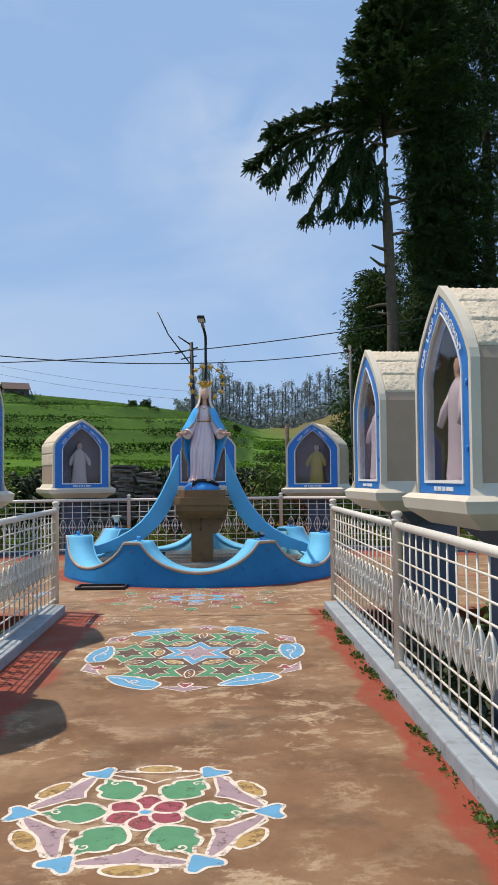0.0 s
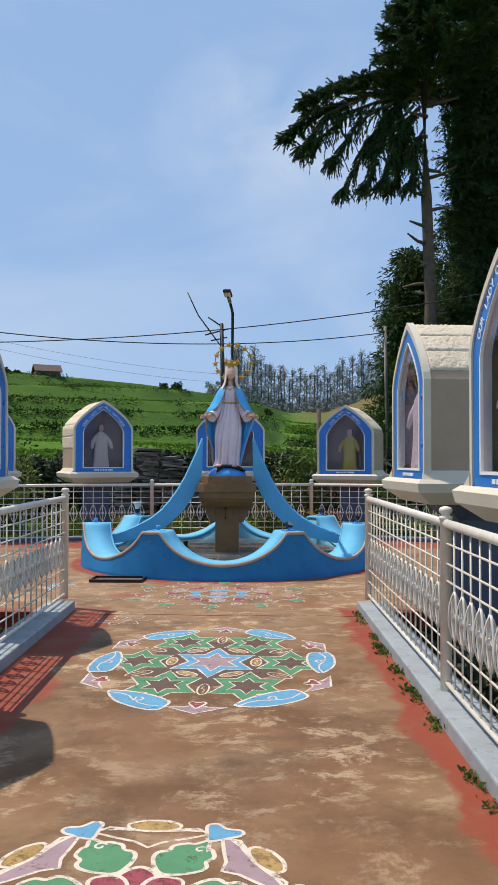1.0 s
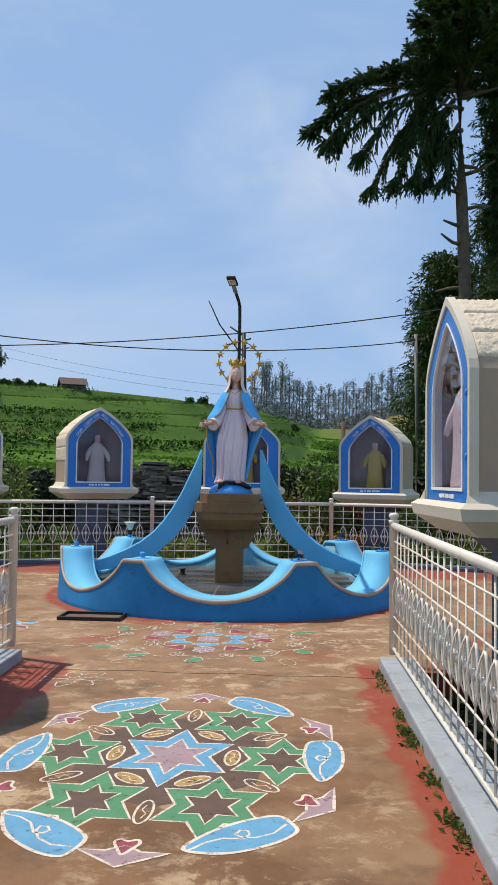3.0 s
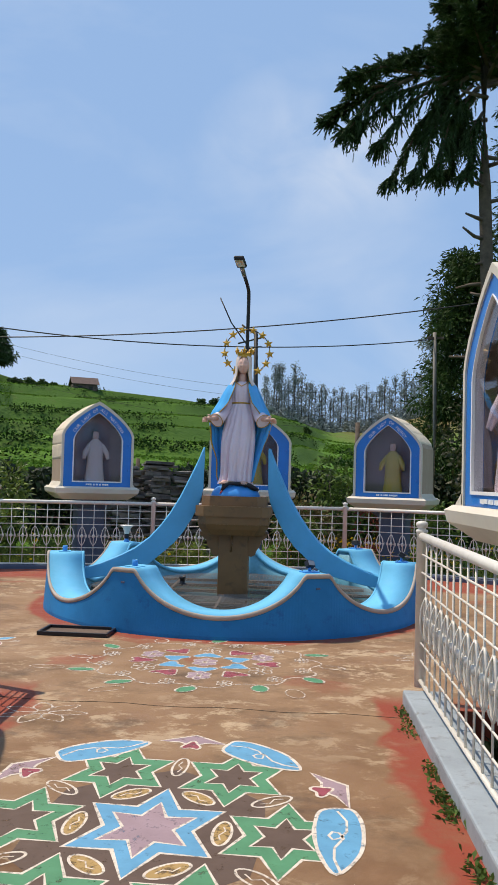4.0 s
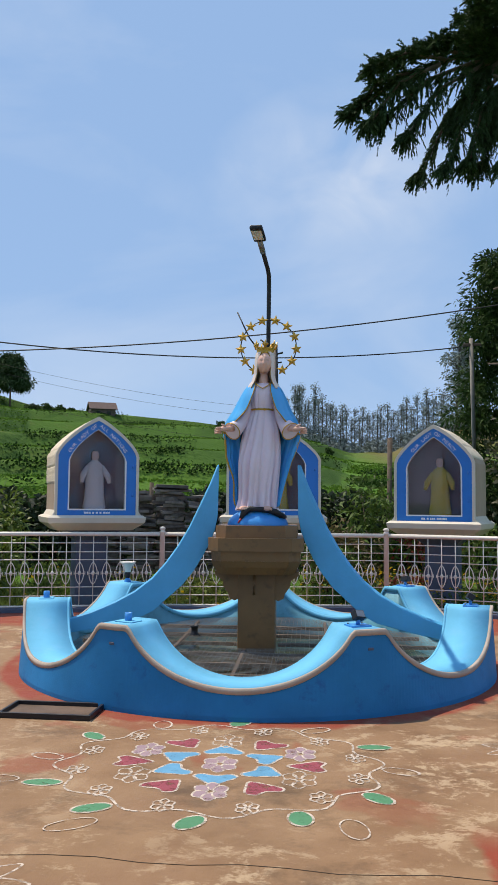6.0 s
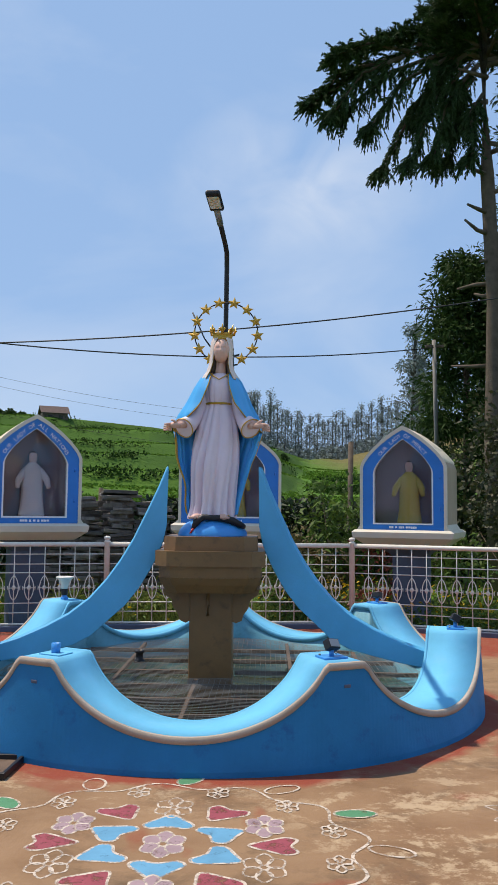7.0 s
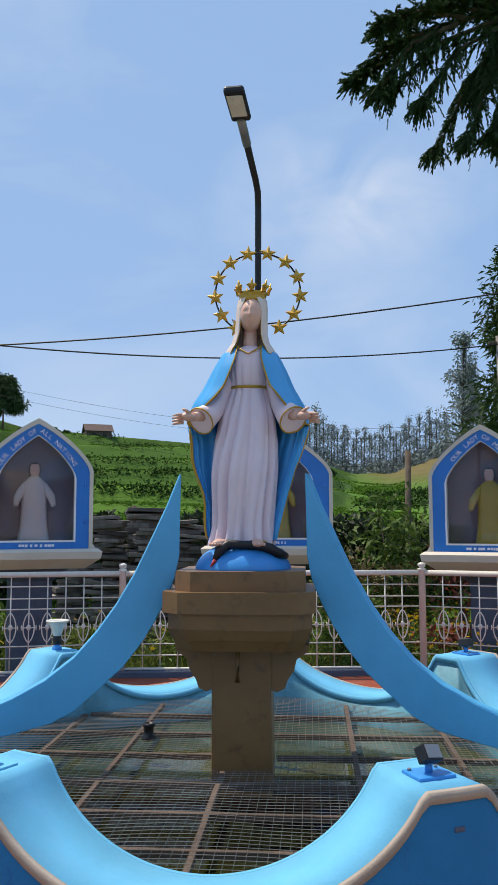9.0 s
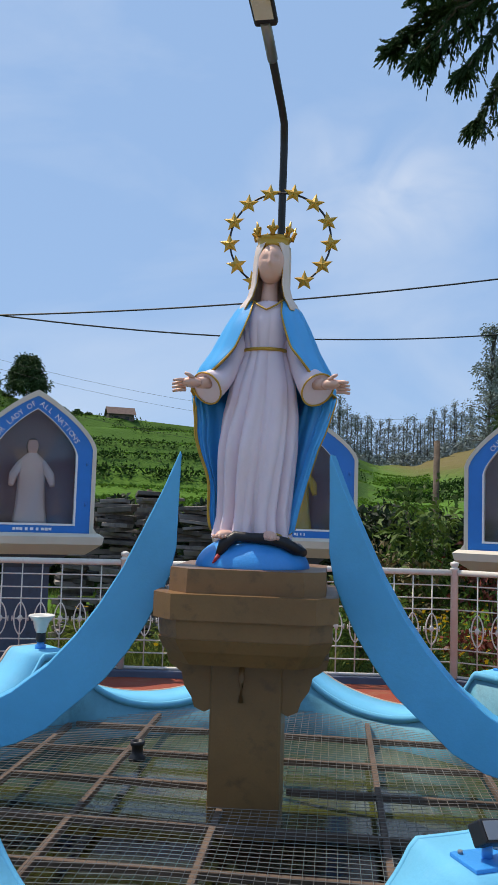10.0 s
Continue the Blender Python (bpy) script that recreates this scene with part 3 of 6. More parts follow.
def build_grate():
    """Rusty frames with square wire mesh over the water, sagging a little."""
    root = thing("pool_grate", "rusty iron frames with wire mesh over the pool water", "grate", pose(CX, CY, 0))
    z0 = 0.15
    def sag(x, y):
        return z0 - 0.018 * math.cos(x * 2.6) * math.cos(y * 2.4) + 0.008 * noise.noise(Vector((x * 2, y * 2, 0)))
    lim = R_IN - 0.02
    for axis, places in ((0, (-1.2, -0.72, -0.1, 0.62, 1.2)), (1, (-1.25, -0.82, -0.38, 0.14, 0.62, 1.12))):
        for c in places:
            h = math.sqrt(lim * lim - c * c)
            spans = [(-h, h)]
            if abs(c) < 0.17:
                spans = [(-h, -0.18), (0.18, h)]
            for a, b in spans:
                lo, hi = ((c - 0.015, a, z0 - 0.045), (c + 0.015, b, z0 - 0.012)) if axis == 0 else ((a, c - 0.013, z0 - 0.044), (b, c + 0.013, z0 - 0.011))
                part("frame_bar", box(lo, hi, 0.004), M_RUST, root)
    verts, faces = [], []
    def strip(p):
        w = 0.0012
        b = len(verts)
        for x, y, z in p:
            verts.extend([(x - w, y - w, z), (x + w, y + w, z), (x, y, z + 2 * w)])
        for i in range(len(p) - 1):
            for j in range(3):
                faces.append((b + 3 * i + j, b + 3 * i + (j + 1) % 3, b + 3 * i + 3 + (j + 1) % 3, b + 3 * i + 3 + j))
    step = 0.042
    k = -int(lim / step)
    while k * step < lim:
        c = k * step
        h = math.sqrt(max(0, lim * lim - c * c))
        for a, b in ([(-h, h)] if abs(c) > 0.165 else [(-h, -0.17), (0.17, h)]):
            m = max(3, int((b - a) / 0.12))
            if b - a > 0.05:
                strip([(c, a + (b - a) * i / m, sag(c, a + (b - a) * i / m)) for i in range(m + 1)])
                strip([(a + (b - a) * i / m, c, sag(a + (b - a) * i / m, c) + 0.003) for i in range(m + 1)])
        k += 1
    me = bpy.data.meshes.new("wire_mesh")
    me.from_pydata(verts, [], faces)
    o = part("wire_mesh", me, M_MESH, root, "square rusty wire mesh")
    tagged(o, kind="stuff")
    # pipe stub
    bm = bmesh.new()
    lathe(bm, [(0.045, 0), (0.045, 0.02), (0.03, 0.03), (0.03, 0.075), (0.038, 0.08), (0.038, 0.1), (0.026, 0.1), (0.026, 0.03)], 16, (-0.62, 0.42, z0 - 0.01))
    part("pipe_stub", bm, M_BLACK, root, "short black pipe stub")


build_grate()


def octagon(bm, r0, r1, z0, z1, cut=0.095):
    """A square course with cut corners, from half width r0 at the foot to r1 at the top."""
    rings = []
    for r, z in ((r0, z0), (r1, z1)):
        q = r - cut
        rings.append([bm.verts.new((x, y, z)) for x, y in ((r, -q), (r, q), (q, r), (-q, r), (-r, q), (-r, -q), (-q, -r), (q, -r))])
    lo, hi = rings
    bm.faces.new(lo[::-1])
    bm.faces.new(hi)
    for k in range(8):
        bm.faces.new((lo[k], lo[(k + 1) % 8], hi[(k + 1) % 8], hi[k]))


def build_pedestal():
    root = thing("pedestal", "brown painted octagonal pedestal on a square column", "pedestal", pose(CX, CY, 0))
    part("column", box((-0.163, -0.163, -0.1), (0.163, 0.163, 0.80), 0.012), M_BROWN, root)
    for k in (0, 2):
        bm = bmesh.new()
        prof = [(0.160, 0.56), (0.19, 0.545), (0.235, 0.565), (0.25, 0.61), (0.285, 0.66), (0.30, 0.72), (0.36, 0.76), (0.37, 0.80), (0.160, 0.80)]
        a = [bm.verts.new((r, -0.15, z)) for r, z in prof]
        b = [bm.verts.new((r, 0.15, z)) for r, z in prof]
        bm.faces.new(a)
        bm.faces.new(b[::-1])
        for i in range(len(prof)):
            bm.faces.new((a[i], b[i], b[(i + 1) % len(prof)], a[(i + 1) % len(prof)]))
        bmesh.ops.recalc_face_normals(bm, faces=bm.faces[:])
        o = part("bracket", bm, M_BROWN, root)
        o.matrix_basis = Matrix.Rotation(k * math.pi / 2, 4, "Z")
    for name, rows in (("capital", ((0.33, 0.36, 0.785, 0.845),)), ("capital_course", ((0.365, 0.385, 0.845, 0.90),)), ("capital_course", ((0.38, 0.385, 0.90, 0.985),)), ("slab", ((0.408, 0.408, 0.985, 1.095),)), ("top_slab", ((0.352, 0.348, 1.095, 1.20),))):
        bm = bmesh.new()
        for r0, r1, z0, z1 in rows:
            octagon(bm, r0, r1, z0, z1)
        bmesh.ops.bevel(bm, geom=[e for e in bm.edges if e.calc_face_angle(0) > 0.3], offset=0.006, segments=1, affect="EDGES")
        part(name, bm, M_BROWN, root)
    bm = tube(bmesh.new(), [(-0.02, -0.166, 0.78), (-0.02, -0.176, 0.70), (-0.02, -0.176, 0.60)], 0.013, 8)
    part("tap_pipe", bm, M_BROWN, root)
    return root


build_pedestal()

# crescent fins that rise from the wall to the pedestal
OUTER = ((0.372, 1.735), (0.442, 1.56), (0.53, 1.37), (0.62, 1.18), (0.72, 1.01), (0.82, 0.87), (0.94, 0.735), (1.09, 0.62), (1.25, 0.535), (1.45, 0.45), (1.70, 0.375))
INNER = ((0.367, 1.715), (0.372, 1.51), (0.375, 1.28), (0.40, 1.15), (0.44, 1.05), (0.50, 0.93), (0.58, 0.80), (0.68, 0.675), (0.80, 0.57), (0.93, 0.455), (1.06, 0.39), (1.25, 0.345), (1.45, 0.305), (1.70, 0.27))
for deg, side in ((-12.86, 1), (192.86, -1)):
    bm = bmesh.new()
    th = 0.055
    prof = list(OUTER) + list(INNER)[::-1]
    a = [bm.verts.new((r, -th, z)) for r, z in prof]
    b = [bm.verts.new((r, th, z)) for r, z in prof]
    bm.faces.new(a)
    bm.faces.new(b[::-1])
    for i in range(len(prof)):
        f = bm.faces.new((a[i], b[i], b[(i + 1) % len(prof)], a[(i + 1) % len(prof)]))
    bmesh.ops.recalc_face_normals(bm, faces=bm.faces[:])
    bmesh.ops.bevel(bm, geom=[e for e in bm.edges if e.calc_face_angle(0) > 1.0], offset=0.004, segments=1, affect="EDGES")
    o = part("crescent_fin", bm, M_HORN)
    o.matrix_basis = Matrix.Translation((CX + 0.006, CY, 0)) @ Matrix.Rotation(radians(deg), 4, "Z")
    tagged(o, "sky-blue crescent fin rising from the pool wall to the pedestal", "fin", "pair of fins at the pedestal")

# ---- shrine niches on columns ----
NW, NH, ND = 1.02, 1.31, 0.95


def arch(w, h, spring, n=10):
    """Pointed arch from the foot on one side over the point to the other: (x, z) pairs."""
    pts = [(-w / 2, 0.0)]
    k = h - spring
    # each flank is an arc, steep at the spring and slanting to the point
    for i in range(n + 1):
        u = i / n
        pts.append((-w / 2 * (1 - u ** 1.42), spring + k * (1 - (1 - u) ** 1.10)))
    return pts + [(-x, z) for x, z in pts[-2::-1]]


def arch_ring(outer, inner, y0, y1):
    """A flat frame between two arches of the same count, from y0 to y1."""
    bm = bmesh.new()
    n = len(outer)
    V = [[bm.verts.new((x, y, z)) for x, z in p] for p, y in ((outer, y0), (inner, y0), (outer, y1), (inner, y1))]
    for i in range(n):
        j = (i + 1) % n
        for q, w in ((0, 1), (1, 3), (3, 2), (2, 0)):
            bm.faces.new((V[q][i], V[q][j], V[w][j], V[w][i]))
    bmesh.ops.recalc_face_normals(bm, faces=bm.faces[:])
    return bm


def arch_solid(p, y0, y1):
    bm = bmesh.new()
    a, b = [bm.verts.new((x, y0, z)) for x, z in p], [bm.verts.new((x, y1, z)) for x, z in p]
    bm.faces.new(a)
    bm.faces.new(b[::-1])
    n = len(p)
    for i in range(n):
        bm.faces.new((a[i], b[i], b[(i + 1) % n], a[(i + 1) % n]))
    bmesh.ops.recalc_face_normals(bm, faces=bm.faces[:])
    return bm


def shift(p, dz):
    return [(x, z + dz) for x, z in p]


def moulding(bm, w, d, y0, rows):
    """A ledge of stacked bevelled courses; rows: (overhang at the foot, overhang at the top, z0, z1)."""
    for a0, a1, z0, z1 in rows:
        lo = [bm.verts.new((sx * (w / 2 + a0), y, z0)) for sx, y in ((-1, y0 - a0), (1, y0 - a0), (1, y0 + d + a0), (-1, y0 + d + a0))]
        hi = [bm.verts.new((sx * (w / 2 + a1), y, z1)) for sx, y in ((-1, y0 - a1), (1, y0 - a1), (1, y0 + d + a1), (-1, y0 + d + a1))]
        bm.faces.new(lo[::-1])
        bm.faces.new(hi)
        for i in range(4):
            bm.faces.new((lo[i], lo[(i + 1) % 4], hi[(i + 1) % 4], hi[i]))


def arc_text(words, root, w, h, spring, size, z_shift, material):
    """Letters set one by one along the pointed arch."""
    path = shift(arch(w, h, spring, 24), z_shift)
    seg = [0.0]
    for (a, b), (c, d) in zip(path, path[1:]):
        seg.append(seg[-1] + math.hypot(c - a, d - b))
    total, adv = seg[-1], size * 0.68
    need = adv * len(words)
    s = (total - need) / 2 + adv / 2
    for ch in words:
        if ch != " ":
            i = max(0, min(len(path) - 2, int(np.searchsorted(seg, s)) - 1))
            f = (s - seg[i]) / max(1e-6, seg[i + 1] - seg[i])
            x = path[i][0] + f * (path[i + 1][0] - path[i][0])
            z = path[i][1] + f * (path[i + 1][1] - path[i][1])
            a = math.atan2(path[i + 1][1] - path[i][1], path[i + 1][0] - path[i][0])
            cu = bpy.data.curves.new("letter", "FONT")
            cu.body, cu.size, cu.align_x, cu.align_y, cu.extrude, cu.resolution_u = ch, size, "CENTER", "CENTER", 0.002, 2
            ob = bpy.data.objects.new("letter", cu)
            scene.collection.objects.link(ob)
            me = bpy.data.meshes.new_from_object(ob)
            me.transform(Matrix.Translation((x, -0.012, z)) @ Matrix.Rotation(-a, 4, "Y") @ Matrix.Rotation(math.pi / 2, 4, "X"))
            bpy.data.objects.remove(ob)
            bpy.data.curves.remove(cu)
            part("letter", me, material, root)
        s += adv


def niche(x, y, turn, words="", width=NW, figure=None, ledge_z=1.22, label="", foot=-0.4):
    """A pointed stucco niche with a glazed blue front on a ledge and a column. turn: degrees that the front is turned from facing -y."""
    root = thing("shrine_niche", label, "shrine", pose(x, y, ledge_z, 0, 0, turn), "stucco shrine niches round the forecourt")
    w, h, sp = width, NH, NH * 0.60
    out = arch(w, h, sp)
    front = shift(arch(w - 0.075, h - 0.055, sp - 0.005), 0.0)
    part("front_frame", arch_ring(out, front, -0.012, 0.045), M_TRIM, root)
    win = shift(arch(w * 0.66, h * 0.80, sp * 0.82), 0.085)
    win2 = shift(arch(w * 0.66 + 0.035, h * 0.80 + 0.025, sp * 0.82), 0.067)
    part("blue_panel", arch_ring(front, win2, 0.0, 0.07), M_BLUE_PANEL, root, "glossy cobalt-blue panel")
    part("window_trim", arch_ring(win2, win, -0.008, 0.06), M_WHITE, root, "thin white window trim")
    o = part("glass_pane", arch_solid(win, 0.010, 0.014), M_GLASS, root, "glass pane")
    o.visible_shadow = False
    # shell: hollow, rough above, smooth flanks below
    inn = arch(w - 0.14, h - 0.08, sp)
    bm = arch_ring(shift(arch(w - 0.03, h - 0.02, sp), 0.0), inn, 0.045, ND)
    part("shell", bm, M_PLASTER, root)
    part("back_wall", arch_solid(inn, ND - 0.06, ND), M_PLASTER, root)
    part("lining", arch_solid(arch(w - 0.15, h - 0.09, sp), 0.19, 0.21), M_BACK, root, "dark mauve lining")
    # rough stucco skin in courses, with grooves between
    prof = arch(w - 0.028, h - 0.018, sp, 16)
    half = [p for p in prof if p[0] <= 0.0001]
    for s, low, courses in ((1, 0.42, 5), (-1, 0.86, 3)):
        lens = [0.0]
        for (a, b), (c, d) in zip(half, half[1:]):
            lens.append(lens[-1] + math.hypot(c - a, d - b))
        span = lens[-1] - low
        for c in range(courses):
            a0, a1 = low + span * c / courses + 0.003, low + span * (c + 1) / courses - 0.003
            bm = bmesh.new()
            nu, nv = max(8, int((a1 - a0) / 0.013)), 68
            grid = []
            for i in range(nu + 1):
                q = a0 + (a1 - a0) * i / nu
                px, pz = np.interp(q, lens, [p[0] for p in half]), np.interp(q, lens, [p[1] for p in half])
                row = []
                for j in range(nv + 1):
                    yy = 0.047 + (ND - 0.052) * j / nv
                    edge = i in (0, nu) or j in (0, nv)
                    w1 = noise.noise(Vector((q * 34, yy * 34, c * 3.1 + s + x)))
                    w2 = noise.noise(Vector((q * 75, yy * 75, c * 1.7 + s + y)))
                    e = 0.0 if edge else 0.009 + 0.013 * abs(w1) + 0.008 * w2
                    row.append(bm.verts.new((s * (px - e * 0.8), yy, pz + e * 0.6)))
                grid.append(row)
            for i in range(nu):
                for j in range(nv):
                    bm.faces.new((grid[i][j], grid[i][j + 1], grid[i + 1][j + 1], grid[i + 1][j])).smooth = True
            bmesh.ops.recalc_face_normals(bm, faces=bm.faces[:])
            part("stucco_course", bm, M_STUCCO, root)
    # ledge, corbel and column
    bm = bmesh.new()
    moulding(bm, w, ND, 0.0, [(0.075, 0.09, -0.10, -0.03), (0.09, 0.05, -0.03, 0.0), (-0.06, 0.075, -0.20, -0.10)])
    part("ledge", bm, M_TRIM, root, "moulded cream ledge")
    for sx in (-1, 1):
        bm = bmesh.new()
        q = [bm.verts.new((sx * (w / 2 - 0.02 + dx), yy, zz)) for dx, yy, zz in ((0.005, -0.018, 0.0), (0.05, -0.04, 0.0), (0.005, -0.018, 0.07), (0.005, ND, 0.0), (0.05, ND, 0.0), (0.005, ND, 0.07))]
        bm.faces.new((q[0], q[1], q[2]))
        bm.faces.new((q[3], q[5], q[4]))
        bm.faces.new((q[1], q[4], q[5], q[2]))
        bmesh.ops.recalc_face_normals(bm, faces=bm.faces[:])
        part("foot_fillet", bm, M_TRIM, root)
    bm = bmesh.new()
    moulding(bm, 0.42, 0.42, 0.36, [(0.0, 0.16, -0.34, -0.20), (0.0, 0.0, foot - ledge_z - 0.1, -0.34)])
    part("column", bm, M_COLUMN, root, "dark slate-blue column")
    for k in (0, 1):
        bm = tube(bmesh.new(), [(w / 2 - 0.085, -0.004, 0.25 + 0.38 * k), (w / 2 - 0.085, -0.004, 0.29 + 0.38 * k)], 0.009, 8)
        part("hinge", bm, M_BLUE_PANEL, root)
    if words:
        arc_text(words, root, w * 0.66 + 0.125, h * 0.80 + 0.085, sp * 0.82, 0.068, 0.067, M_WHITE)
    # the line under the window cannot be read: short plain bars
    bm = bmesh.new()
    rnd = random.Random(int(abs(x * 37 + y * 91)))
    p = -0.17
    while p < 0.17:
        d = rnd.uniform(0.012, 0.03)
        add_box(bm, (p, -0.006, 0.020 + rnd.uniform(-0.003, 0.003)), (p + d, 0.0, 0.046))
        p += d + rnd.choice((0.005, 0.006, 0.022))
    tagged(part("caption_bars", bm, M_WHITE, root, "white bars of a small caption"), kind="stuff")
    if figure:
        fm = niche_figure(*figure)
        fm.matrix_basis = pose(x, y, ledge_z, 0, 0, turn) @ pose(figure_x(figure), 0.115, 0.075) @ Matrix.Diagonal((1, 0.72, 1, 1))
    return root


def figure_x(f):
    return f[2] if len(f) > 2 else 0.0


def niche_figure(robe, mantle, dx=0.0, tall=0.80):
    """A plain small statue: a draped upright form with a rounded top."""
    bm = bmesh.new()
    n, rows = 20, 18
    prof = ((0.0, 0.15), (0.05, 0.155), (0.2, 0.135), (0.4, 0.125), (0.55, 0.125), (0.66, 0.128), (0.73, 0.112), (0.78, 0.078), (0.82, 0.042), (0.86, 0.058), (0.92, 0.062), (0.97, 0.045), (1.0, 0.012))
    rings = []
    for f, r in prof:
        rings.append([bm.verts.new((r * math.cos(t) * (1 + 0.07 * math.sin(9 * t) * (f < 0.6)), r * 0.7 * math.sin(t) * (1 + 0.07 * math.sin(9 * t) * (f < 0.6)), f * tall)) for t in (2 * math.pi * k / n for k in range(n))])
    for i, (q, w) in enumerate(zip(rings, rings[1:])):
        for k in range(n):
            f = bm.faces.new((q[k], q[(k + 1) % n], w[(k + 1) % n], w[k]))
            f.smooth = True
            t = (k + 0.5) / n * 2 * math.pi
            facing = -math.sin(t)
            if i < 8 and facing < 0.35:
                f.material_index = 1
            elif i >= 8 and facing > 0.5 and i < 11:
                f.material_index = 2
            elif i >= 8:
                f.material_index = 3
    for s in (-1, 1):
        tube(bm, [(s * 0.09, -0.01, tall * 0.71), (s * 0.165, -0.06, tall * 0.56), (s * 0.185, -0.10, tall * 0.44)], 0.03, 8, radii=[0.040, 0.042, 0.024])
    bm.faces.new(rings[0][::-1])
    o = part("niche_statue", bm, [robe, mantle, M_SKIN, M_WOODY])
    return tagged(o, "small painted statue in a long robe behind glass", "statue", "small statues in the niches")


FIG_WHITE, FIG_BLUE, FIG_YELLOW = (M_ROBE, M_ROBE), (M_ROBE, M_MANTLE), (M_YELLOW, M_YELLOW, 0.06)
niche(-2.44, 15.66, 25, "OUR LADY OF ALL NATIONS", width=1.11, ledge_z=1.21, figure=(M_VEIL, M_VEIL, -0.02), label="cream stucco niche with cobalt front and white-robed statue, behind the railing")
niche(2.03, 16.20, -21, "OUR LADY OF MERCY", width=1.09, ledge_z=1.165, figure=FIG_YELLOW, label="cream stucco niche with cobalt front and yellow-robed statue, behind the railing")
niche(-0.15, 16.6, 0, "", width=1.34, figure=FIG_YELLOW, label="wide cream stucco niche with cobalt front behind the statue")
niche(-4.39, 15.3, 50, "OUR LADY OF LOURDES", figure=FIG_BLUE, label="cream stucco niche with cobalt front beside the hillside")
for k, yy in enumerate((5.0, 7.6)):
    niche(1.56, yy - 0.0, -86, ("OUR LADY OF ENGAGEMENT", "")[k], figure=(FIG_BLUE, FIG_WHITE)[k], ledge_z=1.27, label="cream stucco niche with cobalt front beside the walk railing")
    niche((-1.85, -1.99)[k], yy + (0.06, -0.05)[k], 86, "", figure=FIG_WHITE, ledge_z=1.27, label="cream stucco niche with cobalt front beside the walk railing")

# ---- statue on the pedestal: one plain mesh ----
SX, SY, SZ = -0.086, 12.31, 1.335


def build_statue():
    bm = bmesh.new()
    def face(vs, m, smooth=True):
        f = bm.faces.new(vs)
        f.material_index, f.smooth = m, smooth
        return f
    def loft(rings, m, closed=True):
        for q, w in zip(rings, rings[1:]):
            n = len(q)
            for k in range(n if closed else n - 1):
                face((q[k], q[(k + 1) % n], w[(k + 1) % n], w[k]), m)
    def ball(c, r, m, rot=None, seg=16):
        before = set(bm.faces)
        x = bmesh.ops.create_uvsphere(bm, u_segments=seg, v_segments=seg // 2 + 2, radius=1.0)
        mm = Matrix.Translation(c) @ (rot or Matrix.Identity(4)) @ Matrix.Diagonal((*r, 1))
        bmesh.ops.transform(bm, matrix=mm, verts=x["verts"])
        for f in set(bm.faces) - before:
            f.material_index, f.smooth = m, True
    def rod(pts, radii, m, sides=8):
        before = set(bm.faces)
        tube(bm, pts, 0.01, sides, radii=radii)
        for f in set(bm.faces) - before:
            f.material_index = m
    ROBE, BLUE, SKIN, GOLD, VEIL, GLOBE, BLACK, RED = range(8)
    # robe: centre offset, half width, half depth by height
    zs = [0.0, 0.03, 0.10, 0.25, 0.42, 0.58, 0.72, 0.82, 0.865, 0.885, 0.905, 0.95, 1.02, 1.08, 1.115, 1.13]
    hw = [0.175, 0.170, 0.160, 0.165, 0.172, 0.168, 0.150, 0.122, 0.108, 0.104, 0.108, 0.120, 0.130, 0.118, 0.080, 0.045]
    hd = [0.150, 0.145, 0.135, 0.135, 0.135, 0.130, 0.118, 0.100, 0.090, 0.086, 0.090, 0.100, 0.104, 0.092, 0.066, 0.045]
    n, rings = 160, []
    for i in range(70):
        z = 1.13 * i / 69
        a, b = np.interp(z, zs, hw), np.interp(z, zs, hd)
        low = max(0.0, 1 - z / 0.87)
        amp = 0.13 + 0.30 * low ** 0.6 if z < 0.87 else 0.13 * max(0.0, 1 - (z - 0.9) / 0.2)
        row = []
        for k in range(n):
            t = 2 * math.pi * k / n
            w = t + 0.35 * math.sin(2.2 * z + 1.0) * low
            p1 = abs(math.sin(5.5 * w + 0.9 * math.sin(3 * w) + 0.5 * z)) ** 0.55
            p2 = abs(math.sin(9.0 * w - 0.7 * z + 1.0)) ** 0.6
            fold = 0.9 * (p1 - 0.7) + 0.55 * (p2 - 0.7) * low
            r = 1 + amp * fold
            # the bent knee pushes the cloth out on one side
            knee = 0.03 * math.exp(-((z - 0.42) / 0.2) ** 2) * max(0, math.cos(t - radians(245))) ** 2
            row.append(bm.verts.new((-0.012 + (a + knee) * r * math.cos(t), (b + knee) * r * math.sin(t), z + (0.012 * math.sin(5 * w) if i == 0 else 0))))
        rings.append(row)
    loft(rings, ROBE)
    # hem and belt
    rod([(-0.012 + 0.106 * math.cos(t), 0.088 * math.sin(t) - 0.002, 0.886) for t in (2 * math.pi * k / 24 for k in range(25))], [0.009] * 25, GOLD, 6)
    for s in (-1, 1):
        fx, turn = s * 0.10 - 0.02, radians(-18 * s)
        ball((fx, -0.150, 0.012), (0.036, 0.075, 0.024), SKIN, Matrix.Rotation(-turn, 4, "Z"))
        for j in range(5):
            ball((fx + (j - 2) * 0.0135 - math.sin(-turn) * -0.06, -0.218 + 0.006 * abs(j - 1.5 - 0.5 * s), 0.006), (0.0085, 0.017, 0.010), SKIN, seg=8)
        rod([(-0.012 + s * 0.004 + 0.176 * math.cos(t), 0.152 * math.sin(t), 0.012 + 0.012 * math.sin(5 * t)) for t in (math.pi + math.pi * k / 16 * (1 if s > 0 else 1) for k in range(17))], [0.006] * 17, GOLD, 5) if s > 0 else None
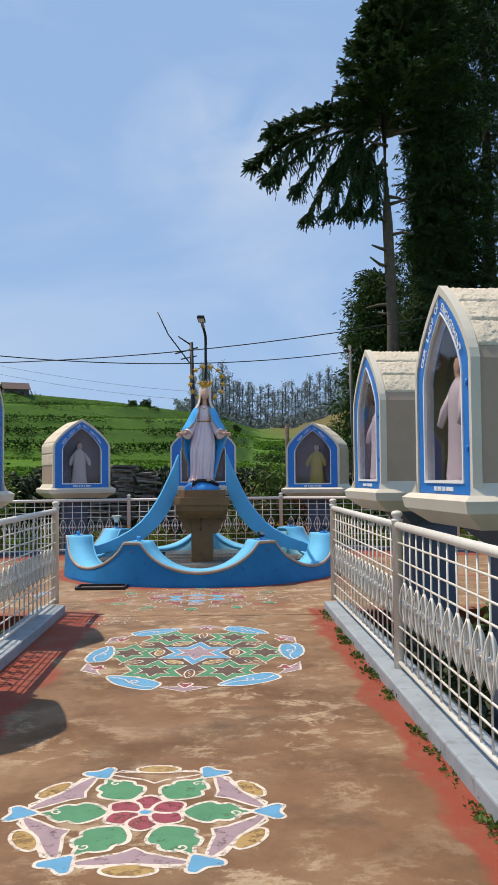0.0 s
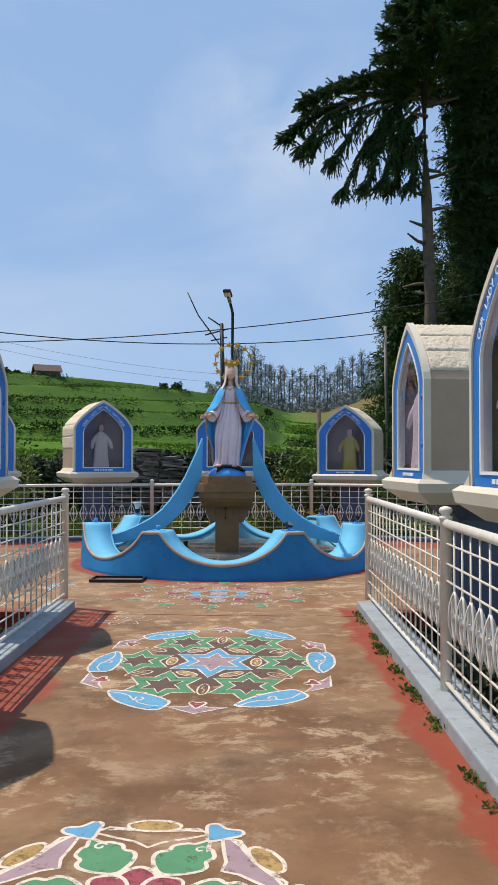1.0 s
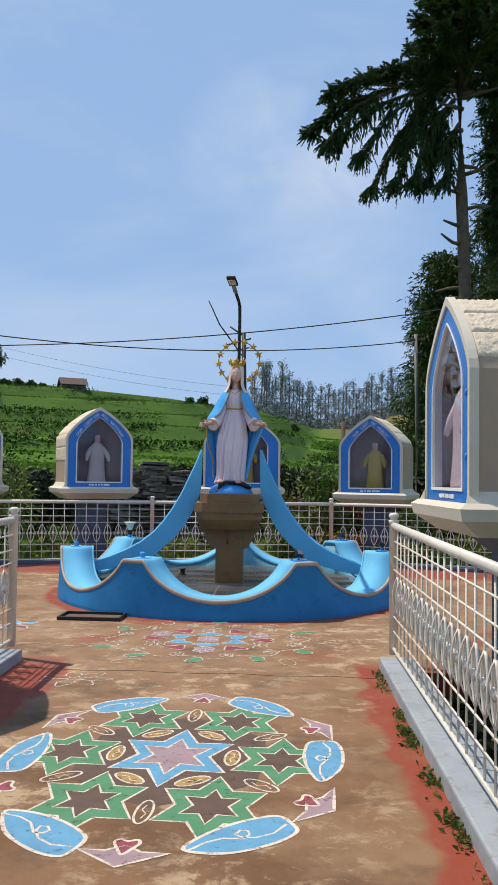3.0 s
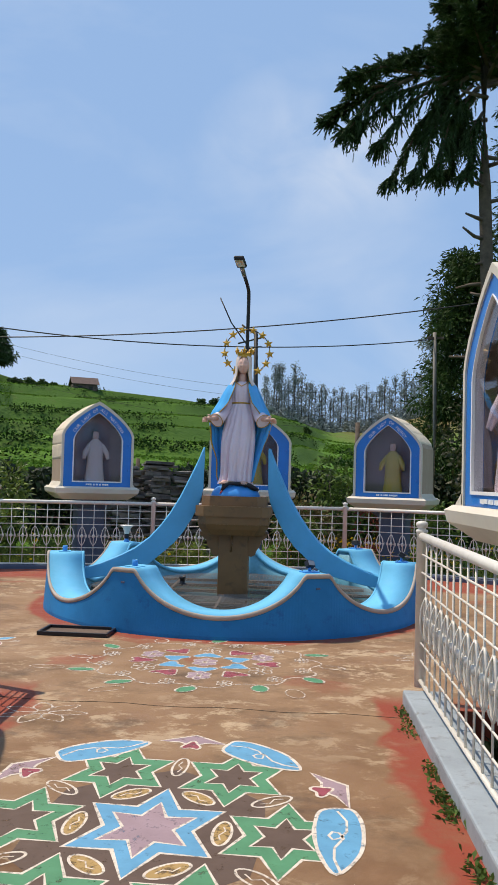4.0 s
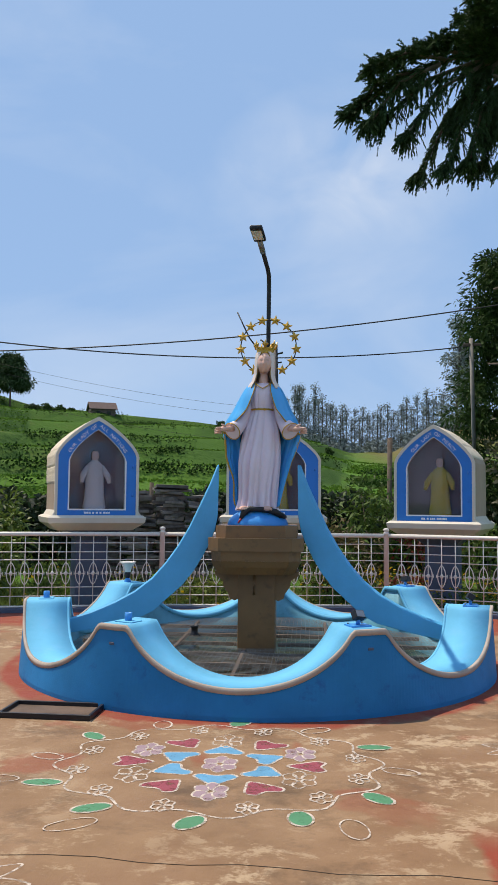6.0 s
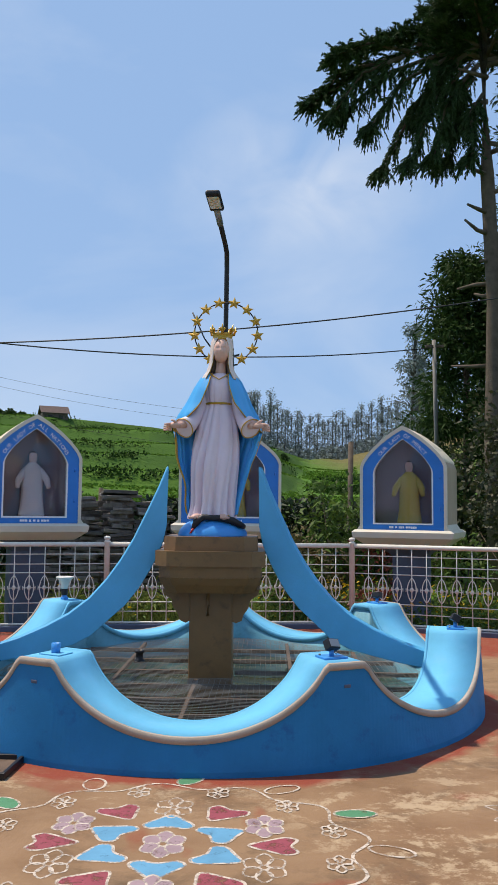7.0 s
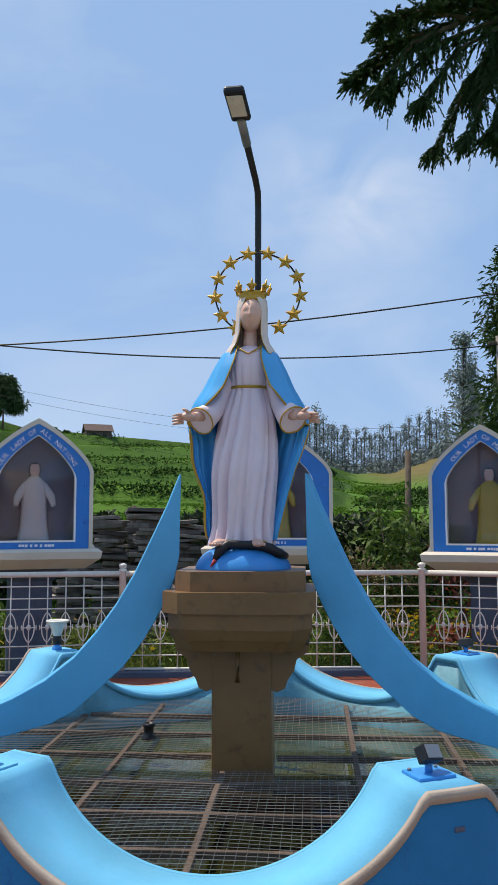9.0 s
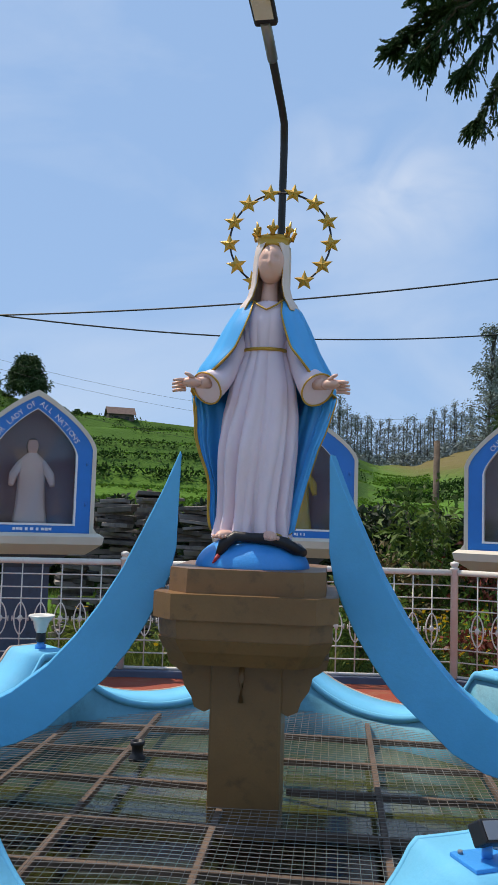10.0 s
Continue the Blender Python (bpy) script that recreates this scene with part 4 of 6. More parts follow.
    # mantle: open in front, two layers
    mz = [-0.01, 0.08, 0.25, 0.40, 0.48, 0.58, 0.66, 0.73, 0.79, 0.88, 1.0, 1.06, 1.10, 1.125]
    mw = [0.190, 0.205, 0.240, 0.275, 0.305, 0.335, 0.345, 0.335, 0.315, 0.262, 0.208, 0.175, 0.150, 0.105]
    md = [0.150, 0.155, 0.165, 0.170, 0.172, 0.172, 0.180, 0.235, 0.245, 0.200, 0.158, 0.130, 0.110, 0.085]
    # front opening: how far the edge comes round to the front, in degrees from the side
    ef = [-5, -5, -5, -5, -5, -6, -2, 38, 50, 60, 65, 66, 62, 55]
    n2, sheets = 72, []
    for layer in (0, 1):
        rows = []
        for i in range(60):
            z = -0.01 + 1.135 * i / 59
            a, b, e = np.interp(z, mz, mw), np.interp(z, mz, md), np.interp(z, mz, ef)
            row = []
            for k in range(n2 + 1):
                t = radians(-e + (180 + 2 * e) * k / n2)
                fold = math.sin(13 * t + 1.2 * z) * 0.6 + math.sin(7 * t + 2) * 0.4
                r = 1 + (0.075 * max(0.0, 1 - z / 1.0) + 0.02) * fold - (0.045 if layer else 0)
                # below the sleeves the cloth hangs in a flat panel close behind the robe
                flat = max(0.0, min(1.0, (0.72 - z) / 0.08))
                sn = math.sin(t)
                y = b * r * (sn * (1 - flat) + (abs(sn) ** 2.6 if sn > 0 else sn) * flat) - 0.065 * flat * (1 - max(0.0, sn)) + 0.012 * flat * math.sin(24 * t + 2 * z)
                a *= 1 + (0.0012 * math.sin(17 * z + (2.0 if k < n2 / 2 else 0.0)) if flat else 0.0)
                zz = z
                if z < 0.7:
                    edge = max(0.0, 1 - min(k, n2 - k) / 8)
                    zz = z + 0.05 * edge * (1 - z / 0.7)
                row.append(bm.verts.new((-0.012 + a * r * math.cos(t), y + 0.015, zz)))
            rows.append(row)
        loft(rows, BLUE, closed=False)
        sheets.append(rows)
    o, q = sheets
    for i in range(59):
        for k in (0, n2):
            face((o[i][k], o[i + 1][k], q[i + 1][k], q[i][k]), GOLD)
    for k in range(n2):
        face((o[0][k], o[0][k + 1], q[0][k + 1], q[0][k]), GOLD)
    for k in (0, n2):
        rod([o[i][k].co.copy() for i in range(60)], [0.0045] * 60, GOLD, 5)
    # sleeves, hands
    for s in (-1, 1):
        pts = [(s * 0.09, 0.01, 1.02), (s * 0.135, -0.01, 0.90), (s * 0.175, -0.03, 0.80), (s * 0.218, -0.095, 0.73), (s * 0.256, -0.155, 0.685)]
        rod(pts, [0.045, 0.050, 0.056, 0.066, 0.080], ROBE, 16)
        # hanging lower lip of the sleeve
        c, dv = Vector((s * 0.258, -0.158, 0.683)), Vector((s * 0.038, -0.060, -0.045)).normalized()
        e1 = dv.cross(Vector((0, 0, 1))).normalized()
        e2 = e1.cross(dv)
        rod([c + (e1 * math.cos(t) + e2 * math.sin(t)) * 0.080 for t in (2 * math.pi * k / 24 for k in range(25))], [0.0045] * 25, GOLD, 5)
        rod([(s * 0.25, -0.165, 0.71), (s * 0.292, -0.212, 0.70)], [0.030, 0.026], SKIN, 10)
        ball((s * 0.318, -0.235, 0.698), (0.048, 0.036, 0.024), SKIN, Matrix.Rotation(radians(-35 * s), 4, "Z"))
        for j in range(4):
            a = radians(-38 + 13 * j)
            b = Vector((s * 0.344, -0.252 + 0.010 * j, 0.706 - 0.013 * j))
            rod([b, b + Vector((s * 0.035 * math.cos(a), 0.035 * math.sin(a), -0.002)), b + Vector((s * 0.062 * math.cos(a), 0.062 * math.sin(a), -0.008))], [0.010, 0.009, 0.006], SKIN, 6)
        b = Vector((s * 0.308, -0.252, 0.714))
        rod([b, b + Vector((s * 0.02, -0.022, 0.014)), b + Vector((s * 0.036, -0.030, 0.020))], [0.011, 0.009, 0.006], SKIN, 6)
    # neck and head
    rod([(-0.012, -0.01, 1.08), (-0.010, -0.008, 1.15), (-0.008, -0.012, 1.24)], [0.060, 0.043, 0.042], SKIN, 14)
    ball((-0.008, -0.044, 1.305), (0.068, 0.080, 0.096), SKIN, seg=64)
    ball((-0.008, -0.062, 1.258), (0.036, 0.045, 0.034), SKIN)
    for v in bm.verts:
        if v.co.z > 1.19:
            x, y, z = v.co.x + 0.008, v.co.y, v.co.z
            if abs(x) < 0.08 and y < -0.07 and 1.20 < z < 1.40:
                g = lambda a, b, c, d: math.exp(-((x - a) / c) ** 2 - ((z - b) / d) ** 2)
                v.co.y -= 0.016 * g(0, 1.288, 0.010, 0.014) + 0.008 * g(0, 1.315, 0.008, 0.025) + 0.006 * g(0, 1.258, 0.018, 0.008) + 0.004 * g(0, 1.225, 0.02, 0.012) - 0.008 * g(0.027, 1.314, 0.015, 0.009) - 0.008 * g(-0.027, 1.314, 0.015, 0.009)
    # gold line round the neck of the robe
    rod([(-0.085, -0.062, 1.125), (-0.055, -0.090, 1.095), (-0.012, -0.108, 1.068), (0.031, -0.090, 1.095), (0.061, -0.062, 1.125)], [0.005] * 5, GOLD, 6)
    # veil: open in front, down to the shoulders
    vz = [1.075, 1.10, 1.14, 1.20, 1.28, 1.35, 1.40, 1.43, 1.45]
    vw = [0.150, 0.140, 0.112, 0.094, 0.090, 0.088, 0.082, 0.058, 0.012]
    vd = [0.118, 0.116, 0.106, 0.100, 0.104, 0.104, 0.088, 0.060, 0.012]
    ve = [44, 46, 48, 50, 50, 54, 68, 88, 90]
    rows = []
    for layer in (0, 1):
        lay = []
        for i in range(30):
            z = 1.075 + 0.375 * i / 29
            a, b, e = np.interp(z, vz, vw), np.interp(z, vz, vd), np.interp(z, vz, ve)
            lay.append([bm.verts.new((-0.009 + a * (1 - 0.07 * layer) * (1 + 0.04 * math.sin(12 * t + 9 * z)) * math.cos(t), 0.0 + b * (1 - 0.07 * layer) * math.sin(t), z)) for t in (radians(-e + (180 + 2 * e) * k / 40) for k in range(41))])
        loft(lay, VEIL, closed=False)
        rows.append(lay)
    for i in range(29):
        for k in (0, 40):
            face((rows[0][i][k], rows[0][i + 1][k], rows[1][i + 1][k], rows[1][i][k]), GOLD)
    for k in range(40):
        face((rows[0][0][k], rows[0][0][k + 1], rows[1][0][k + 1], rows[1][0][k]), GOLD)
    # crown
    before = set(bm.faces)
    lathe(bm, [(0.070, 1.385), (0.078, 1.385), (0.082, 1.40), (0.076, 1.41), (0.080, 1.425), (0.088, 1.44), (0.078, 1.44), (0.068, 1.41)], 28, (-0.009, -0.004, 0))
    for j in range(7):
        t = 2 * math.pi * j / 7 - math.pi / 2
        c = Vector((-0.009 + 0.088 * math.cos(t), -0.004 + 0.088 * math.sin(t), 1.437))
        u = Vector((-math.sin(t), math.cos(t), 0))
        w = Vector((math.cos(t), math.sin(t), 0))
        tube(bm, [c, c + w * 0.010 + Vector((0, 0, 0.035)), c + w * 0.016 + Vector((0, 0, 0.068))], 0.01, 6, radii=[0.012, 0.010, 0.003])
        for s in (-1, 1):
            tube(bm, [c + Vector((0, 0, 0.01)), c + u * s * 0.020 + w * 0.012 + Vector((0, 0, 0.035)), c + u * s * 0.026 + w * 0.016 + Vector((0, 0, 0.028))], 0.01, 6, radii=[0.009, 0.009, 0.006])
    for f in set(bm.faces) - before:
        f.material_index = GOLD
    # globe and serpent
    before = set(bm.faces)
    lathe(bm, [(0.272 * math.cos(a), -0.145 + 0.162 * math.sin(a)) for a in (math.pi / 2 * k / 12 * 0.985 for k in range(13))], 40, (-0.005, 0.0, 0.0), sy=0.95)
    for f in set(bm.faces) - before:
        f.material_index = GLOBE
    rod([(-0.145, -0.19, -0.085), (-0.12, -0.195, -0.030), (-0.07, -0.19, 0.010), (0.0, -0.175, 0.004), (0.08, -0.165, 0.002), (0.15, -0.15, -0.015), (0.205, -0.13, -0.045), (0.235, -0.06, -0.06), (0.21, 0.05, -0.03)], [0.014, 0.028, 0.024, 0.022, 0.026, 0.028, 0.026, 0.020, 0.008], BLACK, 10)
    rod([(-0.14, -0.20, -0.08), (-0.165, -0.215, -0.115)], [0.014, 0.003], RED, 6)
    for v in bm.verts:
        v.co.x += 0.043 * max(0.0, v.co.z)
        v.co.z *= 1.008 if v.co.z > 0 else 1.0
    bmesh.ops.recalc_face_normals(bm, faces=bm.faces[:])
    ob = part("statue", bm, [M_ROBE, M_MANTLE, M_SKIN, M_GOLD, M_VEIL, M_GLOBE, M_BLACK, M_RED])
    ob.location = (SX, SY, SZ)
    return tagged(ob, "painted statue in lilac-white robe and blue mantle on a blue globe", "statue")


build_statue()


def star_mesh():
    bm = bmesh.new()
    pts = [((0.056 if k % 2 == 0 else 0.024) * math.sin(math.pi * k / 5), (0.056 if k % 2 == 0 else 0.024) * math.cos(math.pi * k / 5)) for k in range(10)]
    rim = [bm.verts.new((x, 0, z)) for x, z in pts]
    for y in (-0.014, 0.014):
        c = bm.verts.new((0, y, 0))
        for k in range(10):
            bm.faces.new((c, rim[k], rim[(k + 1) % 10]))
    bmesh.ops.recalc_face_normals(bm, faces=bm.faces[:])
    me = bpy.data.meshes.new("star")
    bm.to_mesh(me)
    bm.free()
    me.materials.append(M_GOLD)
    return me


halo = thing("star_halo", "ring of gold stars on dark wire behind the statue", "halo", pose(SX + 0.073, SY + 0.13, 2.83, -6, 0, 0))
HR = 0.256
bm = tube(bmesh.new(), [(HR * math.sin(t), 0, HR * math.cos(t)) for t in (radians(-152 + 304 * k / 48) for k in range(49))], 0.0055, 6)
part("ring", bm, M_BLACK, halo, "dark wire ring")
sm = star_mesh()
for k in range(12):
    t = radians(-150 + 300 * k / 11)
    o = new("star", sm)
    o.parent = halo
    o.matrix_basis = Matrix.Translation((HR * math.sin(t), -0.008, HR * math.cos(t))) @ Matrix.Rotation(radians((k * 47) % 22 - 11), 4, "Y")

# ---- lamp post behind the statue ----
lamp = thing("lamp_post", "black bent lamp post with a flat street light head", "street lamp", pose(0, 0, 0))
bm = tube(bmesh.new(), [(-0.04, 12.78, 0.0), (-0.04, 12.78, 1.8), (-0.03, 12.76, 3.45), (-0.03, 12.72, 3.58), (-0.038, 12.62, 3.62), (-0.06, 12.15, 3.655)], 0.021, 10)
part("pole", bm, M_BLACK, lamp)
bm = tube(bmesh.new(), [(-0.058, 12.20, 3.650), (-0.072, 11.93, 3.675)], 0.026, 10)
part("sleeve", bm, M_GREY_METAL, lamp)
head = box((-0.055, -0.14, -0.018), (0.055, 0.14, 0.024), 0.015)
o = part("lamp_head", head, M_BLACK, lamp)
o.matrix_basis = pose(-0.078, 11.82, 3.69, -5, 0, -4)
lens = part("lens", box((-0.043, -0.11, -0.024), (0.043, 0.08, -0.0185), 0.003), M_LENS, o, "milky lens")

# ---- small lamps and sockets on the wall's peaks ----
def peak_pose(deg, z=PEAK, r=1.83):
    t = radians(deg)
    return pose(CX + r * math.cos(t), CY + r * math.sin(t), z, 0, 0, deg + 90)


def spot_lamp(deg, tilt):
    root = thing("spot_lamp", "small black flood lamp on a blue base plate", "lamp", peak_pose(deg), "lamps on the pool wall")
    part("base_plate", box((-0.075, -0.06, 0.0), (0.075, 0.06, 0.012), 0.003), M_GLOBE, root)
    for x in (-0.055, 0.055):
        bm = bmesh.new()
        lathe(bm, [(0.007, 0.012), (0.007, 0.02)], 8, (x, 0.04, 0))
        part("bolt", bm, M_GREY_METAL, root)
    part("stem", tube(bmesh.new(), [(0, 0, 0.012), (0, 0, 0.045)], 0.014, 10), M_GLOBE, root)
    body = part("lamp_body", box((-0.042, -0.026, -0.03), (0.042, 0.022, 0.03), 0.005), M_BLACK, root)
    body.matrix_basis = pose(0, 0, 0.072, tilt, 8, 12)
    part("lens", box((-0.035, -0.030, -0.024), (0.035, -0.0265, 0.024), 0.002), M_GREY_METAL, body, "clear lens")
    return root


def socket(deg):
    root = thing("pipe_socket", "blue painted pipe socket on the pool wall", "pipe", peak_pose(deg), "pipe sockets on the pool wall")
    part("base_plate", box((-0.075, -0.06, 0.0), (0.075, 0.06, 0.008), 0.003), M_POOL_TOP, root)
    bm = bmesh.new()
    lathe(bm, [(0.026, 0.008), (0.026, 0.062), (0.02, 0.062), (0.02, 0.012)], 14)
    part("pipe", bm, M_GLOBE, root)


spot_lamp(-90 + LOBE / 2, -35)
spot_lamp(-90 + LOBE * 1.5, -60)
spot_lamp(-90 + LOBE * 2.5, -75)
socket(-90 - LOBE / 2)
socket(-90 - LOBE * 1.5)
cup = thing("cup_lamp", "white cup-shaped lamp on a black holder", "lamp", peak_pose(-90 - LOBE * 2.5), "lamps on the pool wall")
bm = bmesh.new()
lathe(bm, [(0.034, 0.0), (0.034, 0.02), (0.022, 0.028), (0.022, 0.04)], 14)
part("base", bm, M_GLOBE, cup)
bm = bmesh.new()
lathe(bm, [(0.026, 0.04), (0.030, 0.05), (0.030, 0.095), (0.024, 0.10)], 14)
part("holder", bm, M_BLACK, cup)
bm = bmesh.new()
lathe(bm, [(0.030, 0.098), (0.036, 0.12), (0.050, 0.165), (0.078, 0.195), (0.083, 0.20), (0.080, 0.207), (0.07, 0.20), (0.044, 0.165), (0.028, 0.12)], 24)
part("shade", bm, M_LENS, cup, "milky white shade")

# ---- tray on the paving ----
tray = thing("metal_tray", "shallow dark rusty metal tray on the paving", "tray", pose(-1.32, 10.40, 0.002, 0, 0, -2))
part("bottom", box((-0.29, -0.15, 0.0), (0.29, 0.15, 0.008)), M_RUST, tray)
for lo, hi in (((-0.31, -0.17, 0), (0.31, -0.15, 0.034)), ((-0.31, 0.15, 0), (0.31, 0.17, 0.034)), ((-0.31, -0.15, 0), (-0.29, 0.15, 0.034)), ((0.29, -0.15, 0), (0.31, 0.15, 0.034))):
    part("side", box(lo, hi, 0.003), M_BLACK, tray)

# ---- plants, hill and distance ----
RNG = np.random.RandomState(7)


def leaves(name, base, way, length, width, material, parent=None, label="", bend=0.25):
    """Many small pointed leaves as one mesh: base points, directions, lengths and widths."""
    base, way = np.asarray(base, float), np.asarray(way, float)
    way = way / np.maximum(1e-6, np.linalg.norm(way, axis=1, keepdims=True))
    n = len(base)
    side = np.cross(way, RNG.normal(size=(n, 3)))
    side /= np.maximum(1e-6, np.linalg.norm(side, axis=1, keepdims=True))
    L, W = np.broadcast_to(length, n)[:, None], np.broadcast_to(width, n)[:, None]
    mid = base + way * L * 0.45
    tip = base + way * L - np.array([0, 0, 1.0]) * L * bend
    v = np.stack([base, mid + side * W, tip, mid - side * W], 1).reshape(-1, 3)
    me = bpy.data.meshes.new(name)
    me.vertices.add(4 * n)
    me.vertices.foreach_set("co", v.ravel())
    me.loops.add(4 * n)
    me.loops.foreach_set("vertex_index", np.arange(4 * n))
    me.polygons.add(n)
    me.polygons.foreach_set("loop_start", np.arange(n) * 4)
    me.polygons.foreach_set("loop_total", np.full(n, 4))
    me.update(calc_edges=True)
    return part(name, me, material, parent, label)


def ball_dirs(n):
    d = RNG.normal(size=(n, 3))
    return d / np.linalg.norm(d, axis=1, keepdims=True)


def clumps(centres, radii, per, flat=0.8):
    """Leaf bases and directions in clumps round the centres."""
    B, D = [], []
    for c, r in zip(centres, radii):
        d = ball_dirs(per)
        k = RNG.uniform(0.35, 1.0, (per, 1)) * r
        B.append(np.asarray(c) + d * k * [1, 1, flat])
        D.append(d + RNG.normal(size=(per, 3)) * 0.5)
    return np.concatenate(B), np.concatenate(D)


def shrub(x, y, z, w, h, material, per=34, leaf=0.10, wide=0.028, label="", n=26, name="shrub", cat="shrub", stems=True):
    root = thing(name, label, cat, pose(0, 0, 0), "garden shrubs")
    c = np.stack([RNG.normal(x, w * 0.36, n), RNG.normal(y, w * 0.30, n), z + h * RNG.uniform(0.15, 0.9, n) ** 0.8], 1)
    c[:, 2] = z + (c[:, 2] - z) * np.clip(1.15 - 0.35 * (np.hypot(c[:, 0] - x, c[:, 1] - y) / w) ** 2 * 2, 0.3, 1)
    b, d = clumps(c, RNG.uniform(0.10, 0.24, n) * max(w, h), per)
    leaves("foliage", b, d + [0, 0, 0.35], RNG.uniform(0.6, 1.3, len(b)) * leaf, RNG.uniform(0.7, 1.3, len(b)) * wide, material, root)
    if stems:
        bm = bmesh.new()
        for q in c[:: max(1, n // 9)]:
            tube(bm, [(x + RNG.normal(0, 0.05), y + RNG.normal(0, 0.05), z - 0.1), ((x + q[0]) / 2, (y + q[1]) / 2, (z + q[2]) / 2 + 0.05), tuple(q)], 0.012, 5, radii=[0.018, 0.012, 0.005])
        part("woody_base", bm, M_WOODY, root)
    return root


GZ = -0.45
shrub(-5.1, 18.2, GZ, 1.1, 2.15, mat("yellow_green_leaves", (0.15, 0.22, 0.04), 0.5, var=0.2, isl=True, trans=0.3), 60, 0.17, 0.022, "drooping light green bush beyond the railing", 44)
shrub(-6.6, 19.2, GZ, 0.9, 1.3, M_SHRUB, 40, 0.12, 0.026, "green bush beyond the railing")
shrub(1.5, 19.6, GZ, 0.95, 2.3, M_SHRUB, 46, 0.145, 0.026, "leafy green bush with broad leaves in the garden", 40)
shrub(0.9, 19.0, GZ, 0.8, 1.55, mat("dry_leaves", (0.16, 0.13, 0.05), 0.7, var=0.25, isl=True, trans=0.2), 40, 0.13, 0.02, "half-dry tangled bush in the garden", 34)
shrub(2.35, 19.2, GZ, 0.6, 1.95, M_RED_LEAF, 34, 0.12, 0.022, "reddish-brown dry bush in the garden", 22)
shrub(0.65, 17.9, GZ, 0.55, 1.2, M_SHRUB, 36, 0.11, 0.02, "low green bush behind the railing", 24)
shrub(3.2, 18.6, GZ, 0.9, 1.5, M_SHRUB, 40, 0.11, 0.025, "green bush behind the niche", 30)
shrub(1.75, 16.9, GZ, 0.45, 0.85, M_RED_LEAF, 34, 0.09, 0.02, "red-leaved shrub behind the railing", 18)
shrub(4.6, 17.6, GZ, 1.0, 1.4, M_SHRUB, 40, 0.11, 0.025, "dark green bush beyond the railing", 28)
shrub(-3.6, 17.9, GZ, 0.7, 0.9, M_SHRUB, 36, 0.14, 0.02, "low green bush beyond the railing", 22)
shrub(-1.2, 17.3, GZ, 0.6, 0.75, M_GRASS, 36, 0.16, 0.014, "tuft of light green weeds behind the railing", 22, stems=False)
shrub(-2.2, 17.2, GZ, 0.6, 0.70, M_GRASS, 36, 0.16, 0.014, "tuft of light green weeds behind the railing", 22, stems=False)
for k, (xx, yy, hh) in enumerate(((2.6, 3.2, 0.9), (2.9, 6.3, 1.0), (2.5, 9.6, 0.9), (4.0, 11.5, 1.2), (3.4, 8.0, 1.1), (-2.9, 6.2, 0.9), (-3.0, 9.0, 0.9), (-2.7, 3.2, 0.8), (2.3, 12.0, 0.8))):
    if yy < 8.3:
        shrub(xx, yy, GZ, 0.6, hh, (M_SHRUB, M_GRASS)[k % 2], 36, 0.12, 0.022, "green garden plant beside the walk railing", 22)

# grass and weeds between the railing and the bank, and beside the walk
def grass(n, area, lo, hi):
    x0, x1, y0, y1 = area
    p = np.stack([RNG.uniform(x0, x1, n), RNG.uniform(y0, y1, n), np.full(n, GZ)], 1)
    m = np.array([noise.noise(Vector((q[0] * 0.9, q[1] * 0.9, 5.0))) for q in p])
    p = p[(m > -0.12)]
    return p, RNG.uniform(lo, hi, len(p))


P, L = [], []
for n, area, lo, hi in ((26000, (-9, 8, 15.9, 22), 0.12, 0.42), (9000, (1.75, 6.0, -1, 8.2), 0.08, 0.3), (7000, (-6, -1.95, -1, 8.2), 0.08, 0.3), (9000, (-14, 12, 21, 26), 0.15, 0.4), (15000, (-6, 4, 16.3, 18.7), 0.25, 0.8)):
    p, l = grass(n, area, lo, hi)
    P.append(p)
    L.append(l)
P, L = np.concatenate(P), np.concatenate(L)
o = leaves("grass", P, RNG.normal(size=(len(P), 3)) * [0.35, 0.35, 0.1] + [0, 0, 1], L, 0.008, M_GRASS)
tagged(o, "patchy green grass and weeds in the garden", "grass", kind="stuff")

# dark low undergrowth on both sides of the walk
n = 34000
far_side = np.abs(RNG.normal(0, 1.1, n))
ux = np.where(RNG.uniform(size=n) < 0.6, 1.72 + far_side, -1.9 - far_side)
uy = np.minimum(8.2, RNG.normal(4.2, 3.2, n))
uz = GZ + RNG.uniform(0, 1, n) ** 1.5 * (0.32 + 0.22 * np.sin(ux * 3.1 + uy * 1.7) * np.sin(uy * 2.3))
o = leaves("undergrowth", np.stack([ux, uy, uz], 1), ball_dirs(n) + [0, 0, 0.35], RNG.uniform(0.06, 0.15, n), RNG.uniform(0.015, 0.035, n), mat("undergrowth_leaves", (0.045, 0.07, 0.024), 0.7, var=0.25, isl=True, trans=0.15))
tagged(o, "dark low undergrowth beside the walk railings", "undergrowth", kind="stuff")

